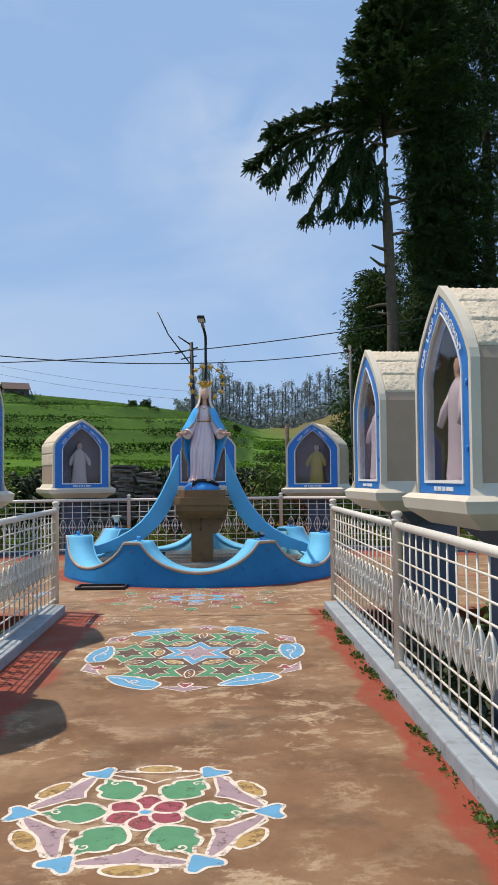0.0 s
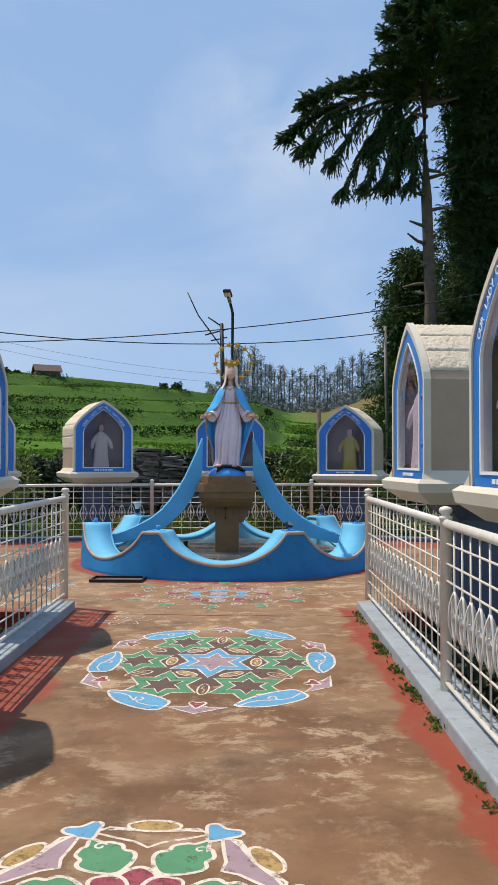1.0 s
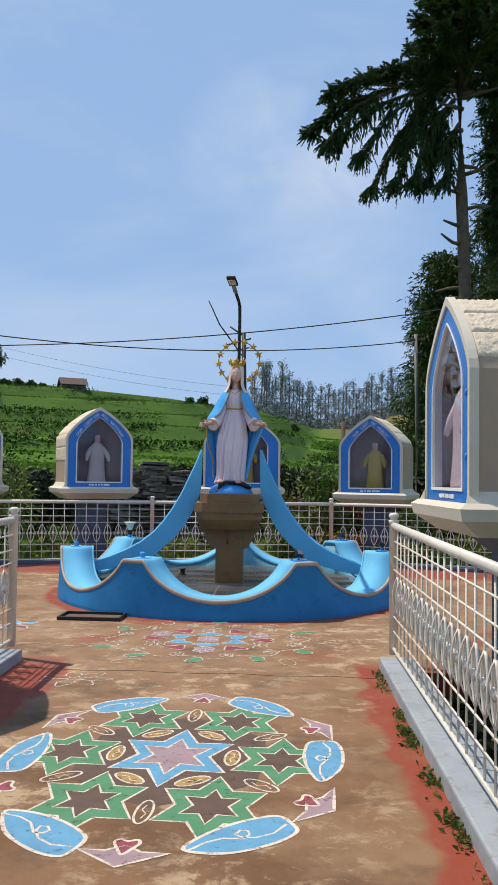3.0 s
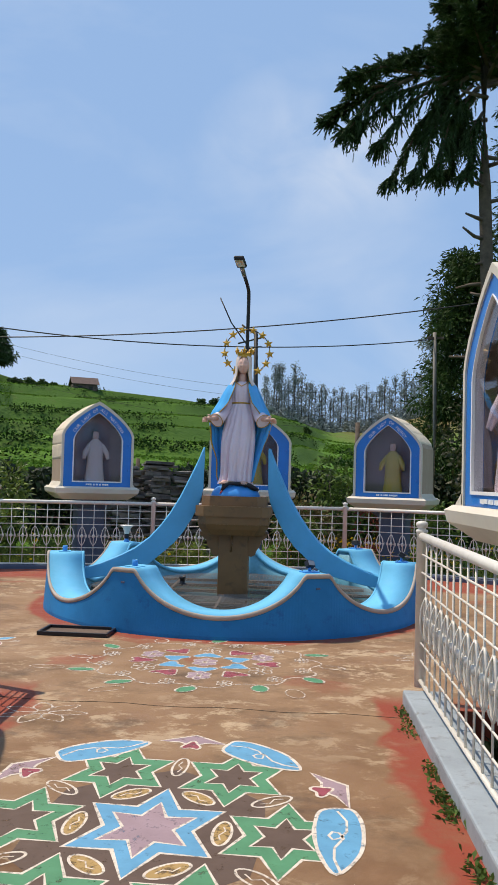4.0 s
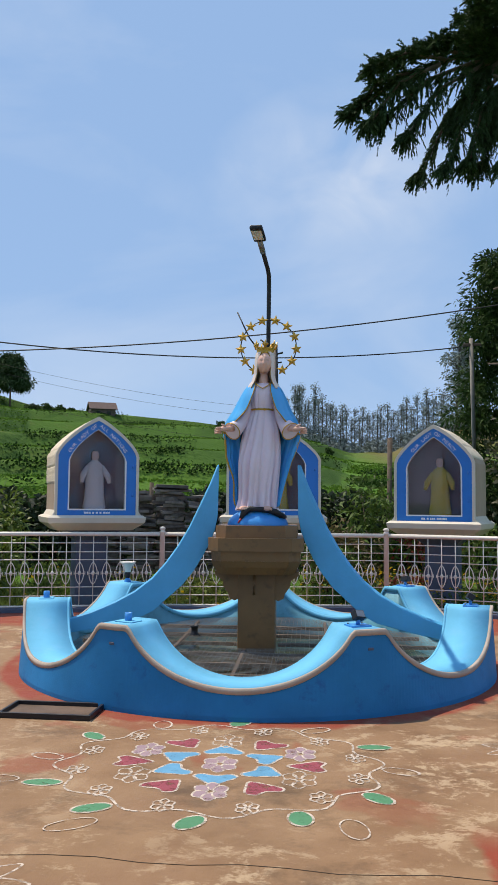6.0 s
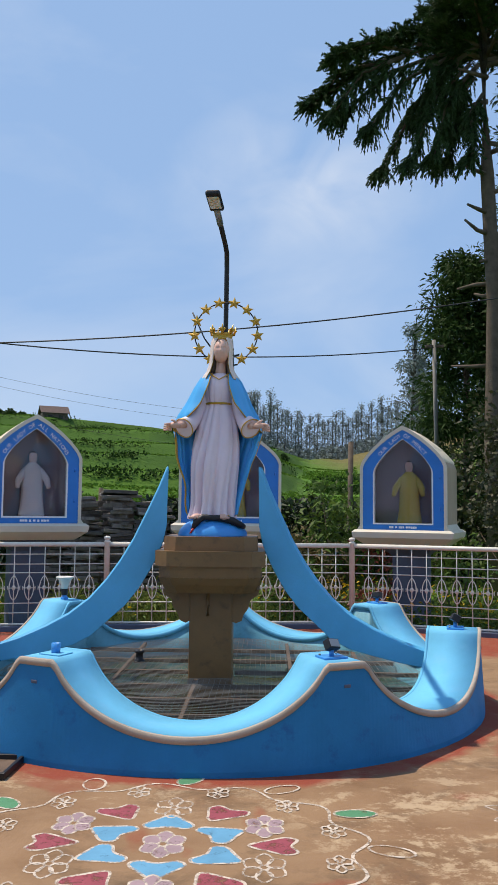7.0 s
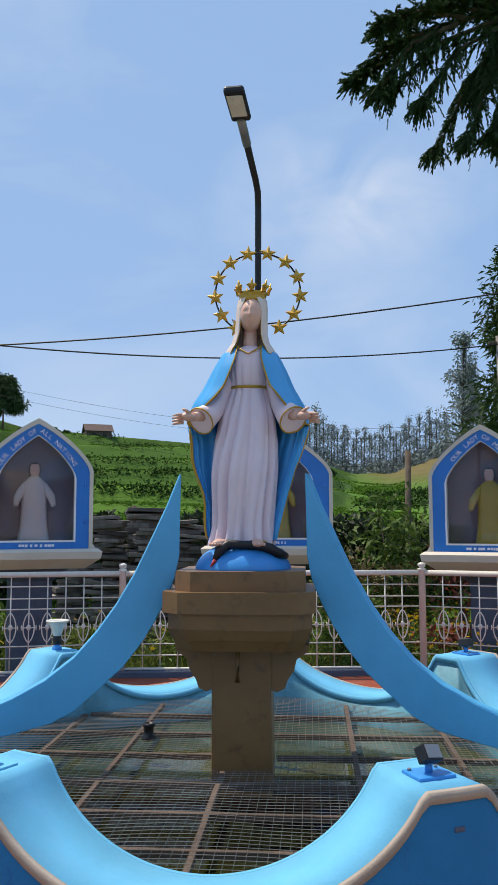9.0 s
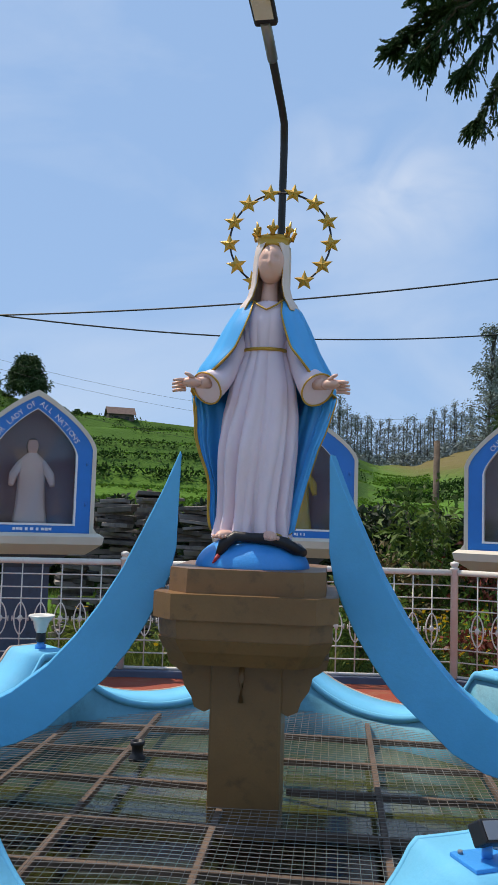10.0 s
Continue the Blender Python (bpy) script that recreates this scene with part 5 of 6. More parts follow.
# yellow daisies
n = 620
fx = np.concatenate([RNG.normal(2.4, 0.9, n // 2), RNG.normal(1.2, 0.5, n // 4), RNG.uniform(-5, 4.5, n - n // 2 - n // 4)])
fy = np.concatenate([RNG.normal(16.7, 0.45, n // 2), RNG.normal(18.6, 0.4, n // 4), RNG.uniform(16.2, 19.5, n - n // 2 - n // 4)])
fy = np.maximum(fy, 15.9)
fz = GZ + RNG.uniform(0.25, 0.85, n)
verts, faces = [], []
for x, y, z in zip(fx, fy, fz):
    a, r, b = RNG.uniform(0, 6.28), RNG.uniform(0.022, 0.034), len(verts)
    tx, ty = RNG.normal(0, 0.4), RNG.normal(-0.5, 0.3)
    verts.append((x, y, z + 0.006))
    for k in range(12):
        rr = r * (1.0 if k % 2 == 0 else 0.62)
        c, s = math.cos(a + k * math.pi / 6), math.sin(a + k * math.pi / 6)
        verts.append((x + rr * c, y + rr * s, z + rr * (c * tx + s * ty)))
    faces += [(b, b + 1 + k, b + 1 + (k + 1) % 12) for k in range(12)]
me = bpy.data.meshes.new("flowers")
me.from_pydata(verts, [], faces)
tagged(part("flowers", me, M_FLOWER), "small yellow daisies among the weeds", "flowers", kind="stuff")
b, d = clumps(np.stack([fx, fy, fz - 0.22], 1), np.full(n, 0.16), 22)
tagged(leaves("flower_leaves", b, d + [0, 0, 0.6], 0.085, 0.012, M_SHRUB), "green leaves under the daisies", "leaves", kind="stuff")

# weeds along the kerb
kx, kb, kl = [], [], []
for k in range(30):
    yy = RNG.uniform(2.2, 8.3)
    m = RNG.randint(10, 46)
    s = RNG.uniform(0.4, 1.0)
    kb.append(np.stack([RNG.normal(CX + KERB_IN - 0.03, 0.022, m), RNG.normal(yy, 0.07, m), np.full(m, 0.003)], 1))
    kl.append(RNG.uniform(0.02, 0.075, m) * s)
kb, kl = np.concatenate(kb), np.concatenate(kl)
o = leaves("kerb_weeds", kb, RNG.normal(size=(len(kb), 3)) * [0.7, 0.7, 0.2] + [-0.15, 0, 0.8], kl, 0.009, M_SHRUB)
tagged(o, "small green weeds along the foot of the kerb", "weeds", kind="stuff")

# ---- stacks of dark slabs ----
slab_me = []
for k in range(5):
    bm = bmesh.new()
    add_box(bm, (-0.26, -0.17, -0.021), (0.26, 0.17, 0.021), 0.006)
    for v in bm.verts:
        v.co += Vector((noise.noise(v.co * 7 + Vector((k, 0, 0))), noise.noise(v.co * 7 + Vector((0, k, 3))), 0.25 * noise.noise(v.co * 9 + Vector((2, 0, k))))) * 0.035
    me = bpy.data.meshes.new("slab")
    bm.to_mesh(me)
    bm.free()
    me.materials.append(M_STONE)
    slab_me.append(me)
srnd = random.Random(4)
for sx, sy, cnt in ((-3.15, 19.4, 30), (-2.6, 19.35, 34), (-2.06, 19.3, 36), (-1.52, 19.3, 33), (-1.0, 19.35, 27), (-0.5, 19.45, 20), (-2.3, 20.0, 36)):
    root = thing("slab_stack", "stack of dark rough stone slabs beyond the railing", "stone stack", pose(sx, sy, GZ - 0.02), "stacks of dark slabs")
    for i in range(cnt + 4):
        o = new("slab", srnd.choice(slab_me))
        o.parent = root
        o.matrix_basis = pose(srnd.uniform(-0.09, 0.09), srnd.uniform(-0.09, 0.09), 0.05 + 0.053 * i, srnd.uniform(-6, 6), srnd.uniform(-6, 6), srnd.uniform(-32, 32)) @ Matrix.Diagonal((srnd.uniform(0.6, 1.15), srnd.uniform(0.7, 1.1), srnd.uniform(0.9, 1.7), 1))
for i in range(14):
    o = new("loose_slab", srnd.choice(slab_me))
    o.matrix_basis = pose(srnd.uniform(-3.2, 0.2), srnd.uniform(18.5, 18.95), GZ + 0.06, srnd.uniform(-8, 8), srnd.uniform(-8, 8), srnd.uniform(0, 180))
    tagged(o, "loose dark stone slab lying on the garden soil", "stone slab", "loose slabs")

# ---- hedge on the bank ----
az = RNG.uniform(-40, 26, 30000)
dd = RNG.normal(25.6, 0.45, len(az))
hx, hy = 0.3 + dd * np.sin(np.radians(az)), 2.0 + dd * np.cos(np.radians(az))
hz = -0.45 + RNG.uniform(0, 1, len(az)) ** 0.6 * (2.0 + 0.12 * np.sin(az * 0.9) + 0.10 * np.sin(az * 2.7))
o = leaves("hedge", np.stack([hx, hy, hz], 1), ball_dirs(len(az)) + [0, 0, 0.3], RNG.uniform(0.15, 0.34, len(az)), RNG.uniform(0.03, 0.07, len(az)), mat("dark_hedge_leaves", (0.03, 0.05, 0.02), 0.7, var=0.25, isl=True, trans=0.1))
tagged(o, "dark overgrown hedge along the foot of the hill", "hedge", kind="stuff")

# ---- tea bushes on the terraces ----
TEA = [mat("tea_dark", (0.045, 0.095, 0.020), 0.8, var=0.3, isl=True, spec=0.1), mat("tea_light", (0.115, 0.235, 0.03), 0.8, var=0.25, isl=True, spec=0.1, trans=0.2)]
def slope(px, py):
    return ground_height(px, py + 0.7) - ground_height(px, py - 0.7)


def hill_spots(n, a0, a1):
    a = RNG.uniform(a0, a1, n)
    d = 31 + 73 * RNG.uniform(0, 1, n) ** 1.1
    x, y = 0.3 + d * np.sin(np.radians(a)), 2.0 + d * np.cos(np.radians(a))
    return x, y, d


# low clipped bushes that cover the flats
P, Q = [], []
for px, py, pd in zip(*hill_spots(110000, -32, 6)):
    if slope(px, py) < 0.30 and noise.noise(Vector((px * 0.09, py * 0.09, 10.0))) > -0.12:
        P.append((px, py, ground_height(px, py) + 0.01))
        Q.append(pd)
Q = np.array(Q)
o = leaves("tea_bushes", P, RNG.normal(size=(len(P), 3)) * [0.8, 0.8, 0.2] + [0, 0, 0.6], RNG.uniform(0.5, 1.2, len(P)) * (0.13 + Q / 520), 0.03 + Q / 2200, TEA[1])
tagged(o, "bright green tea bushes on the terraces", "tea bushes", kind="stuff")
# rounded darker bushes along the terrace edges and in scattered clumps
C, R = [], []
for px, py, pd in zip(*hill_spots(30000, -32, 10)):
    wild = noise.noise(Vector((px * 0.07, py * 0.07, 4.0)))
    if (slope(px, py) > 0.42 and slope(px, py + 0.9) < 0.40 and wild > -0.3) or (wild > 0.46 and RNG.uniform() < 0.3):
        C.append((px, py, ground_height(px, py) + 0.05))
        R.append(RNG.uniform(0.25, 0.6) + pd * 0.003)
b, d = clumps(C, np.array(R) * 0.8, 16, 0.75)
o = leaves("edge_bushes", b, d + [0, 0, 0.5], RNG.uniform(0.14, 0.30, len(b)), RNG.uniform(0.04, 0.08, len(b)), TEA[0])
tagged(o, "dark green bushes along the terrace edges", "bushes", kind="stuff")


# ---- trees ----
def tree_trunk(bm, pts, r0, r1, sides=9):
    n = len(pts)
    tube(bm, pts, r0, sides, radii=[r0 + (r1 - r0) * (i / (n - 1)) ** 0.8 for i in range(n)])


def feathers(path, count, reach, lift, droop, per, size, spread=0.75, start=0.1):
    """Feathery conifer sprays along a limb: bases, directions and lengths of small shoots on both sides of curved twigs."""
    path = np.asarray(path, float)
    n = len(path) - 1
    u = RNG.uniform(start, 1.0, count) * n
    i = np.minimum(n - 1, u.astype(int))
    p = path[i] + (path[i + 1] - path[i]) * (u - i)[:, None]
    ax = path[i + 1] - path[i]
    ax /= np.linalg.norm(ax, axis=1, keepdims=True)
    d = ax + RNG.normal(size=(count, 3)) * [spread, spread, 0.30] + np.array([0, 0, 1.0]) * RNG.normal(lift, 0.22, (count, 1))
    d /= np.linalg.norm(d, axis=1, keepdims=True)
    r = reach * RNG.uniform(0.45, 1.0, count) * (1.1 - 0.45 * u / n)
    f = RNG.uniform(0.03, 1.0, (count, per))
    bow = RNG.normal(droop, 0.25 * abs(droop) + 0.05, count)
    q = p[:, None] + d[:, None] * (r[:, None] * f)[..., None]
    q[..., 2] -= bow[:, None] * r[:, None] * f * f
    tang = np.repeat(d[:, None], per, 1)
    tang[..., 2] -= 2 * bow[:, None] * f
    side = np.cross(d, RNG.normal(size=(count, 3)) * 0.5 + [0, 0, 1.0])
    side /= np.maximum(1e-6, np.linalg.norm(side, axis=1, keepdims=True))
    s = RNG.choice([-1.0, 1.0], (count, per)) * RNG.uniform(0.15, 0.8, (count, per))
    way = tang + side[:, None] * s[..., None] + RNG.normal(size=(count, per, 3)) * 0.22
    ln = size * RNG.uniform(0.6, 1.3, (count, per)) * (1.25 - 0.6 * f)
    return q.reshape(-1, 3), way.reshape(-1, 3), ln.ravel()


def cypress():
    root = thing("cypress_tree", "tall dark cypress with a bare trunk and drooping limbs", "tree", pose(0, 0, 0))
    bm = bmesh.new()
    tx, ty = 5.3, 24.0
    tree_trunk(bm, [(tx + 0.12, ty, -0.5), (tx + 0.05, ty, 3), (tx + 0.08, ty, 6), (tx - 0.04, ty, 9), (tx - 0.1, ty, 12), (tx + 0.1, ty, 15), (tx + 0.5, ty, 20)], 0.24, 0.07, 12)
    for v in bm.verts:
        v.co += Vector((noise.noise(v.co * 2.5), noise.noise(v.co * 2.5 + Vector((5, 0, 0))), 0)) * 0.05
    part("trunk", bm, M_WOODY, root)
    for k in range(17):
        z = 4.2 + 0.47 * k + RNG.uniform(-0.15, 0.15)
        a = RNG.choice([math.pi, math.pi * 0.85, 0.1, 0.4, -0.5, math.pi * 1.15]) + RNG.uniform(-0.2, 0.2)
        l = RNG.uniform(0.35, 1.0)
        bm = tube(bmesh.new(), [(tx, ty, z), (tx + l * 0.5 * math.cos(a), ty + l * 0.5 * math.sin(a), z + 0.02), (tx + l * math.cos(a), ty + l * math.sin(a), z + RNG.uniform(-0.1, 0.2))], 0.04, 6, radii=[0.06, 0.045, 0.025])
        part("dead_branch", bm, M_WOODY, root)
    sets, limbs = [], []
    # the long limb over the forecourt side: a bowed leader with side limbs that hang at their ends
    leader = [(tx - 0.1, ty, 11.75), (4.6, 24, 11.95), (3.9, 24.05, 12.0), (3.0, 24.1, 11.75), (2.1, 24.2, 11.3), (1.35, 24.3, 10.85)]
    limbs.append((leader, 170, 0.66, 0.15, 0.25))
    for k, (sx, sz, ex, ez) in enumerate(((4.6, 12.0, 3.2, 12.25), (4.1, 12.0, 2.35, 12.1), (3.6, 11.9, 1.75, 11.5), (3.0, 11.7, 1.25, 10.75), (4.4, 11.9, 2.0, 10.45), (4.5, 11.8, 2.5, 9.9), (4.7, 11.7, 2.9, 9.3), (4.9, 11.6, 3.4, 9.2), (5.0, 11.5, 3.9, 9.3), (5.0, 11.3, 4.3, 9.5), (3.4, 11.8, 1.65, 10.2), (4.9, 11.9, 3.7, 10.4), (5.1, 11.6, 4.6, 10.2), (5.2, 10.9, 4.7, 9.2), (4.9, 12.2, 3.9, 12.6), (5.1, 12.0, 4.2, 11.1))):
        yy = 24.0 + 0.45 * math.sin(k * 2.3)
        limbs.append(([(sx, 24, sz), ((sx + ex) / 2 - 0.1, (24 + yy) / 2, (sz + ez) / 2 + 0.28), (ex + 0.15, yy, ez + 0.12), (ex, yy, ez)], 125, 0.60, 0.18 if ez > 10.6 else -0.25, 0.22 if ez > 10.6 else 0.5))
    for lm, cnt, reach, lift, droop in limbs:
        sets.append(feathers(lm, cnt, reach, lift, droop, 60, 0.105))
    # the head of the tree: short on the open side, deep and full on the other
    top = []
    for k in range(170):
        z = 11.9 + 9.5 * (k / 170)
        a = k * 2.4
        c = math.cos(a)
        r = (3.1 - 0.26 * (z - 12)) * RNG.uniform(0.7, 1.0)
        if c < 0:
            reach = float(np.interp(z, [11.9, 12.6, 13.4, 14.0, 14.6, 15.5, 17.0, 21.0], [1.15, 1.3, 1.55, 1.3, 0.95, 0.7, 0.6, 0.35]))
            r = r * (1 + c) + reach * RNG.uniform(0.75, 1.0) * -c
        x0 = tx + 0.12 * max(0.0, z - 13)
        top.append([(x0, ty, z - 0.2), (x0 + r * 0.5 * c, ty + r * 0.5 * math.sin(a), z + 0.05 * r), (x0 + r * c, ty + r * math.sin(a), z + 0.16 * r)])
    for lm in top:
        sets.append(feathers(lm, 80, 0.70, 0.22, 0.15, 48, 0.12, 0.7, 0.15))
    # thin foliage on the shaded side of the bare trunk
    for k in range(85):
        z = RNG.uniform(4.4, 12.3)
        a = RNG.uniform(-0.9, 0.95)
        r = RNG.uniform(1.0, 2.9)
        lm = [(tx + 0.45, ty + 0.3, z), (tx + 0.4 + r * 0.5 * math.cos(a), ty + 0.4 + r * 0.5 * math.sin(a), z + 0.15), (tx + 0.4 + r * math.cos(a), ty + 0.4 + r * math.sin(a), z - 0.1)]
        sets.append(feathers(lm, 40, 0.7, 0.1, 0.3, 40, 0.16, 0.8, 0.25))
    leaves("foliage", np.concatenate([q[0] for q in sets]), np.concatenate([q[1] for q in sets]), np.concatenate([q[2] for q in sets]), 0.013, M_CYPRESS, root, bend=0.05)
    for lm in [q[0] for q in limbs] + top:
        bm = bmesh.new()
        tree_trunk(bm, lm, 0.055, 0.012, 6)
        part("limb", bm, M_WOODY, root)


cypress()


def conifer(x, y, z0, h, r, n, material, label, per=30, size=0.20, wide=0.028, low=0.12, lean=0.0):
    root = thing("conifer_tree", label, "tree", pose(0, 0, 0), "trees behind the forecourt")
    bm = bmesh.new()
    tree_trunk(bm, [(x, y, z0 - 0.4), (x + lean * 0.4, y, z0 + h * 0.5), (x + lean, y, z0 + h * 0.97)], h * 0.022, 0.03, 8)
    part("trunk", bm, M_WOODY, root)
    C, R = [], []
    for k in range(n):
        u = RNG.uniform(low, 1.0)
        rr = r * (1 - 0.75 * max(0, u - 0.35) / 0.65) * (0.8 + 0.25 * math.sin(u * 31 + k))
        a = RNG.uniform(0, 2 * math.pi)
        q = rr * RNG.uniform(0.45, 1.0) ** 0.6
        C.append((x + lean * u + q * math.cos(a), y + q * math.sin(a), z0 + h * u))
        R.append(RNG.uniform(0.35, 0.75) * (0.5 + 0.5 * r / 3))
    b, d = clumps(C, R, per, 0.55)
    leaves("foliage", b, d + [0, 0, -0.1], RNG.uniform(0.6, 1.3, len(b)) * size, wide, material, root)


conifer(9.5, 27.5, -0.4, 21, 3.3, 900, M_CYPRESS, "dense dark conifer behind the cypress", 84)
conifer(7.4, 25.8, -0.4, 17.5, 1.8, 520, M_CYPRESS, "dense dark conifer standing close behind the cypress trunk", 84, 0.17, 0.024, 0.2)
conifer(5.85, 28.5, -0.4, 8.9, 2.1, 330, M_CYPRESS_LIT, "green conifer with soft sprays behind the cypress", 84)
conifer(13.0, 46.0, 2.5, 12.2, 3.4, 420, M_CYPRESS_LIT, "green conifer on the slope behind the cypress", 70, 0.30, 0.045)
conifer(12.5, 26.0, -0.4, 22, 3.6, 700, M_CYPRESS, "dense dark conifer beside the cypress", 60)
conifer(9.0, 22.5, -0.4, 7.5, 2.2, 330, M_CYPRESS, "dark broad conifer below the cypress", 80)
shrub(5.2, 21.5, GZ, 1.2, 4.3, mat("creeper_leaves", (0.07, 0.075, 0.03), 0.6, var=0.3, isl=True, trans=0.2), 60, 0.12, 0.04, "creeper-covered stump with reddish leaves", 60)


def eucalyptus(x, y, z0, h, spread, n, per, size, label, wide=None, name="eucalyptus_tree"):
    root = thing(name, label, "tree", pose(x, y, z0), "far eucalyptus trees")
    bm = bmesh.new()
    bend = RNG.uniform(-0.06, 0.06) * h
    tree_trunk(bm, [(0, 0, -0.5), (bend * 0.5, 0, h * 0.4), (bend, 0, h * 0.75), (bend * 1.2, 0, h * 0.97)], h * 0.014, h * 0.003, 7)
    C, R = [], []
    for k in range(n):
        u = RNG.uniform(0.18, 1.0)
        a = RNG.uniform(0, 2 * math.pi)
        q = spread * h * RNG.uniform(0.2, 1.0) * (1.12 - 0.95 * u)
        c = (bend * u + q * math.cos(a), q * math.sin(a), h * u * 0.99)
        C.append(c)
        R.append(RNG.uniform(0.035, 0.075) * h)
        tube(bm, [(bend * u * 0.9, 0, h * u * 0.86), ((bend * u + c[0]) / 2, c[1] / 2, h * u * 0.95), c], 0.02, 5, radii=[h * 0.005, h * 0.0035, h * 0.0015])
    part("trunk", bm, M_EUC_BARK, root)
    b, d = clumps(C, R, per, 0.8)
    leaves("crown", b, d, RNG.uniform(0.6, 1.3, len(b)) * size, wide or size * 0.22, M_EUC_HAZED, root)
    return root


def polar(az_deg, d):
    x, y = 0.3 + d * math.sin(math.radians(az_deg)), 2.0 + d * math.cos(math.radians(az_deg))
    return x, y, ground_height(x, y)


x, y, z = polar(9.5, 105)
eucalyptus(x, y, z - 0.5, 1.4 + math.tan(radians(12.5)) * 105 - z, 0.26, 80, 44, 0.42, "tall grey-green eucalyptus on the far slope")
x, y, z = polar(10.6, 120)
eucalyptus(x, y, z - 0.5, 13.5, 0.22, 50, 70, 0.55, "grey-green eucalyptus on the far slope")
base = []
for k in range(5):
    e = eucalyptus(0, 0, 0, 10.0, 0.17, 34, 20, 0.34, "thin eucalyptus with haze-greyed leaves in the row along the far ridge")
    base.append(e)
spots = []
for k in range(46):
    a = -1.8 + 11.0 * k / 46 + RNG.uniform(-0.1, 0.1)
    d = RNG.uniform(176, 189)
    spots.append((a, d))
for k, (a, d) in enumerate(spots):
    x, y, z = polar(a, d)
    s = RNG.uniform(0.78, 1.12) * (1.18 if a < 2 else 1.0)
    m = pose(x, y, z - 0.4, 0, 0, RNG.uniform(0, 360))
    if k < 5:
        base[k].matrix_basis = m
        base[k].scale = (s, s, s)
    else:
        e = copy_thing(base[k % 5], m)
        e.scale = (s, s, s)
# thicket at the feet of the row, in the same haze-paled leaf colour
ta = RNG.uniform(-3.0, 10.5, 9000)
td = RNG.uniform(172, 189, len(ta))
tp = np.array([polar(a, d) for a, d in zip(ta, td)])
tp[:, 2] += RNG.uniform(-0.2, 1.0, len(ta)) ** 2 * (2.0 + 1.0 * np.sin(ta * 5.1) * np.sin(ta * 2.3))
o = leaves("thicket", tp, ball_dirs(len(ta)) + [0, 0, 0.4], RNG.uniform(0.5, 1.1, len(ta)), RNG.uniform(0.12, 0.28, len(ta)), M_EUC_HAZED)
tagged(o, "grey-green thicket under the far eucalyptus row", "thicket", kind="stuff")
# conifer and shrubs on the ridge
x, y, z = polar(-20.1, 101)
conifer(x, y, z - 0.5, 6.9, 3.1, 360, M_CYPRESS, "round dark conifer on the hilltop", 34, 0.42, 0.07, 0.46)
for a, w, h in ((-22.2, 1.8, 2.6), (-21.3, 1.3, 1.6), (-18.8, 1.6, 1.6), (-17.7, 1.3, 1.8), (-17.0, 1.3, 1.6), (-16.2, 1.0, 1.0), (-5.2, 0.9, 2.0), (-6.1, 1.0, 1.6), (-24, 2.0, 3.0), (1.2, 1.2, 1.5)):
    x, y, z = polar(a, 103.5)
    shrub(x, y, z - 0.3, w * 0.75, h * 0.75, M_CYPRESS_LIT, 40, 0.28, 0.07, "dark shrub on the hilltop", 18, stems=False)

# ---- hut on the ridge ----
x, y, z = polar(-14.0, 104)
hut = thing("hut", "small brown hut with a low pitched roof on the hilltop", "hut", pose(x, y, z - 0.45, 0, 0, 24))
hut.scale = (0.74, 0.74, 0.74)
part("wall", box((-2.4, -1.6, -0.5), (1.6, 1.6, 1.25), 0.03), mat("hut_wall", (0.16, 0.12, 0.10), 0.9), hut)
bm = bmesh.new()
for s, q in ((-1, 0), (1, 0)):
    vs = [bm.verts.new(p) for p in ((-2.7, s * 1.9, 1.15), (1.9, s * 1.9, 1.15), (1.9, 0, 2.4), (-2.7, 0, 2.4), (-2.7, s * 1.9, 1.23), (1.9, s * 1.9, 1.23), (1.9, 0, 2.48), (-2.7, 0, 2.48))]
    for f in ((0, 1, 2, 3), (4, 5, 6, 7), (0, 1, 5, 4), (1, 2, 6, 5), (2, 3, 7, 6), (3, 0, 4, 7)):
        bm.faces.new([vs[i] for i in f])
bmesh.ops.recalc_face_normals(bm, faces=bm.faces[:])
part("roof", bm, mat("hut_roof", (0.13, 0.085, 0.075), 0.85), hut)
for wx in (-1.5, 0.2):
    part("window", box((wx, -1.63, 0.3), (wx + 0.6, -1.59, 0.85)), M_BLACK, hut)

# ---- poles and wires ----
M_WIRE = mat("black_cable", (0.02, 0.02, 0.025), 0.6)
def wire(pts, r, label):
    t = np.linspace(0, 1, len(pts))
    u = np.linspace(0, 1, 41)
    k = np.polyfit(t, np.array(pts), 2)
    q = [tuple(k[0] * v * v + k[1] * v + k[2]) for v in u]
    o = part("cable", tube(bmesh.new(), q, r, 5), M_WIRE)
    return tagged(o, label, "cable", "overhead cables")


wire([(-13.1, 17.6, 5.55), (-8.75, 19.5, 4.85), (-4.4, 21.3, 4.5), (-0.05, 23.2, 4.58), (4.3, 25.2, 5.3)], 0.014, "black cable sagging to a thin pole")
wire([(-12, 19.0, 4.2), (-6, 19.5, 4.12), (0, 20.0, 4.56), (6, 20.5, 5.5), (12, 21.0, 6.95)], 0.013, "black cable crossing in front of the trees")
for dz in (0.0, 0.62, 2.4):
    wire([(-40, 60, 16.0 - dz), (-22.7, 60, 11.45 - dz), (-12, 60, 9.1 - dz), (-4.4, 60, 7.9 - dz), (9, 60, 7.6 - dz)], 0.009, "thin far cable over the hillside")
pole = thing("utility_pole", "thin grey utility pole with a small crossarm", "pole", pose(4.3, 25.2, 0), "utility poles")
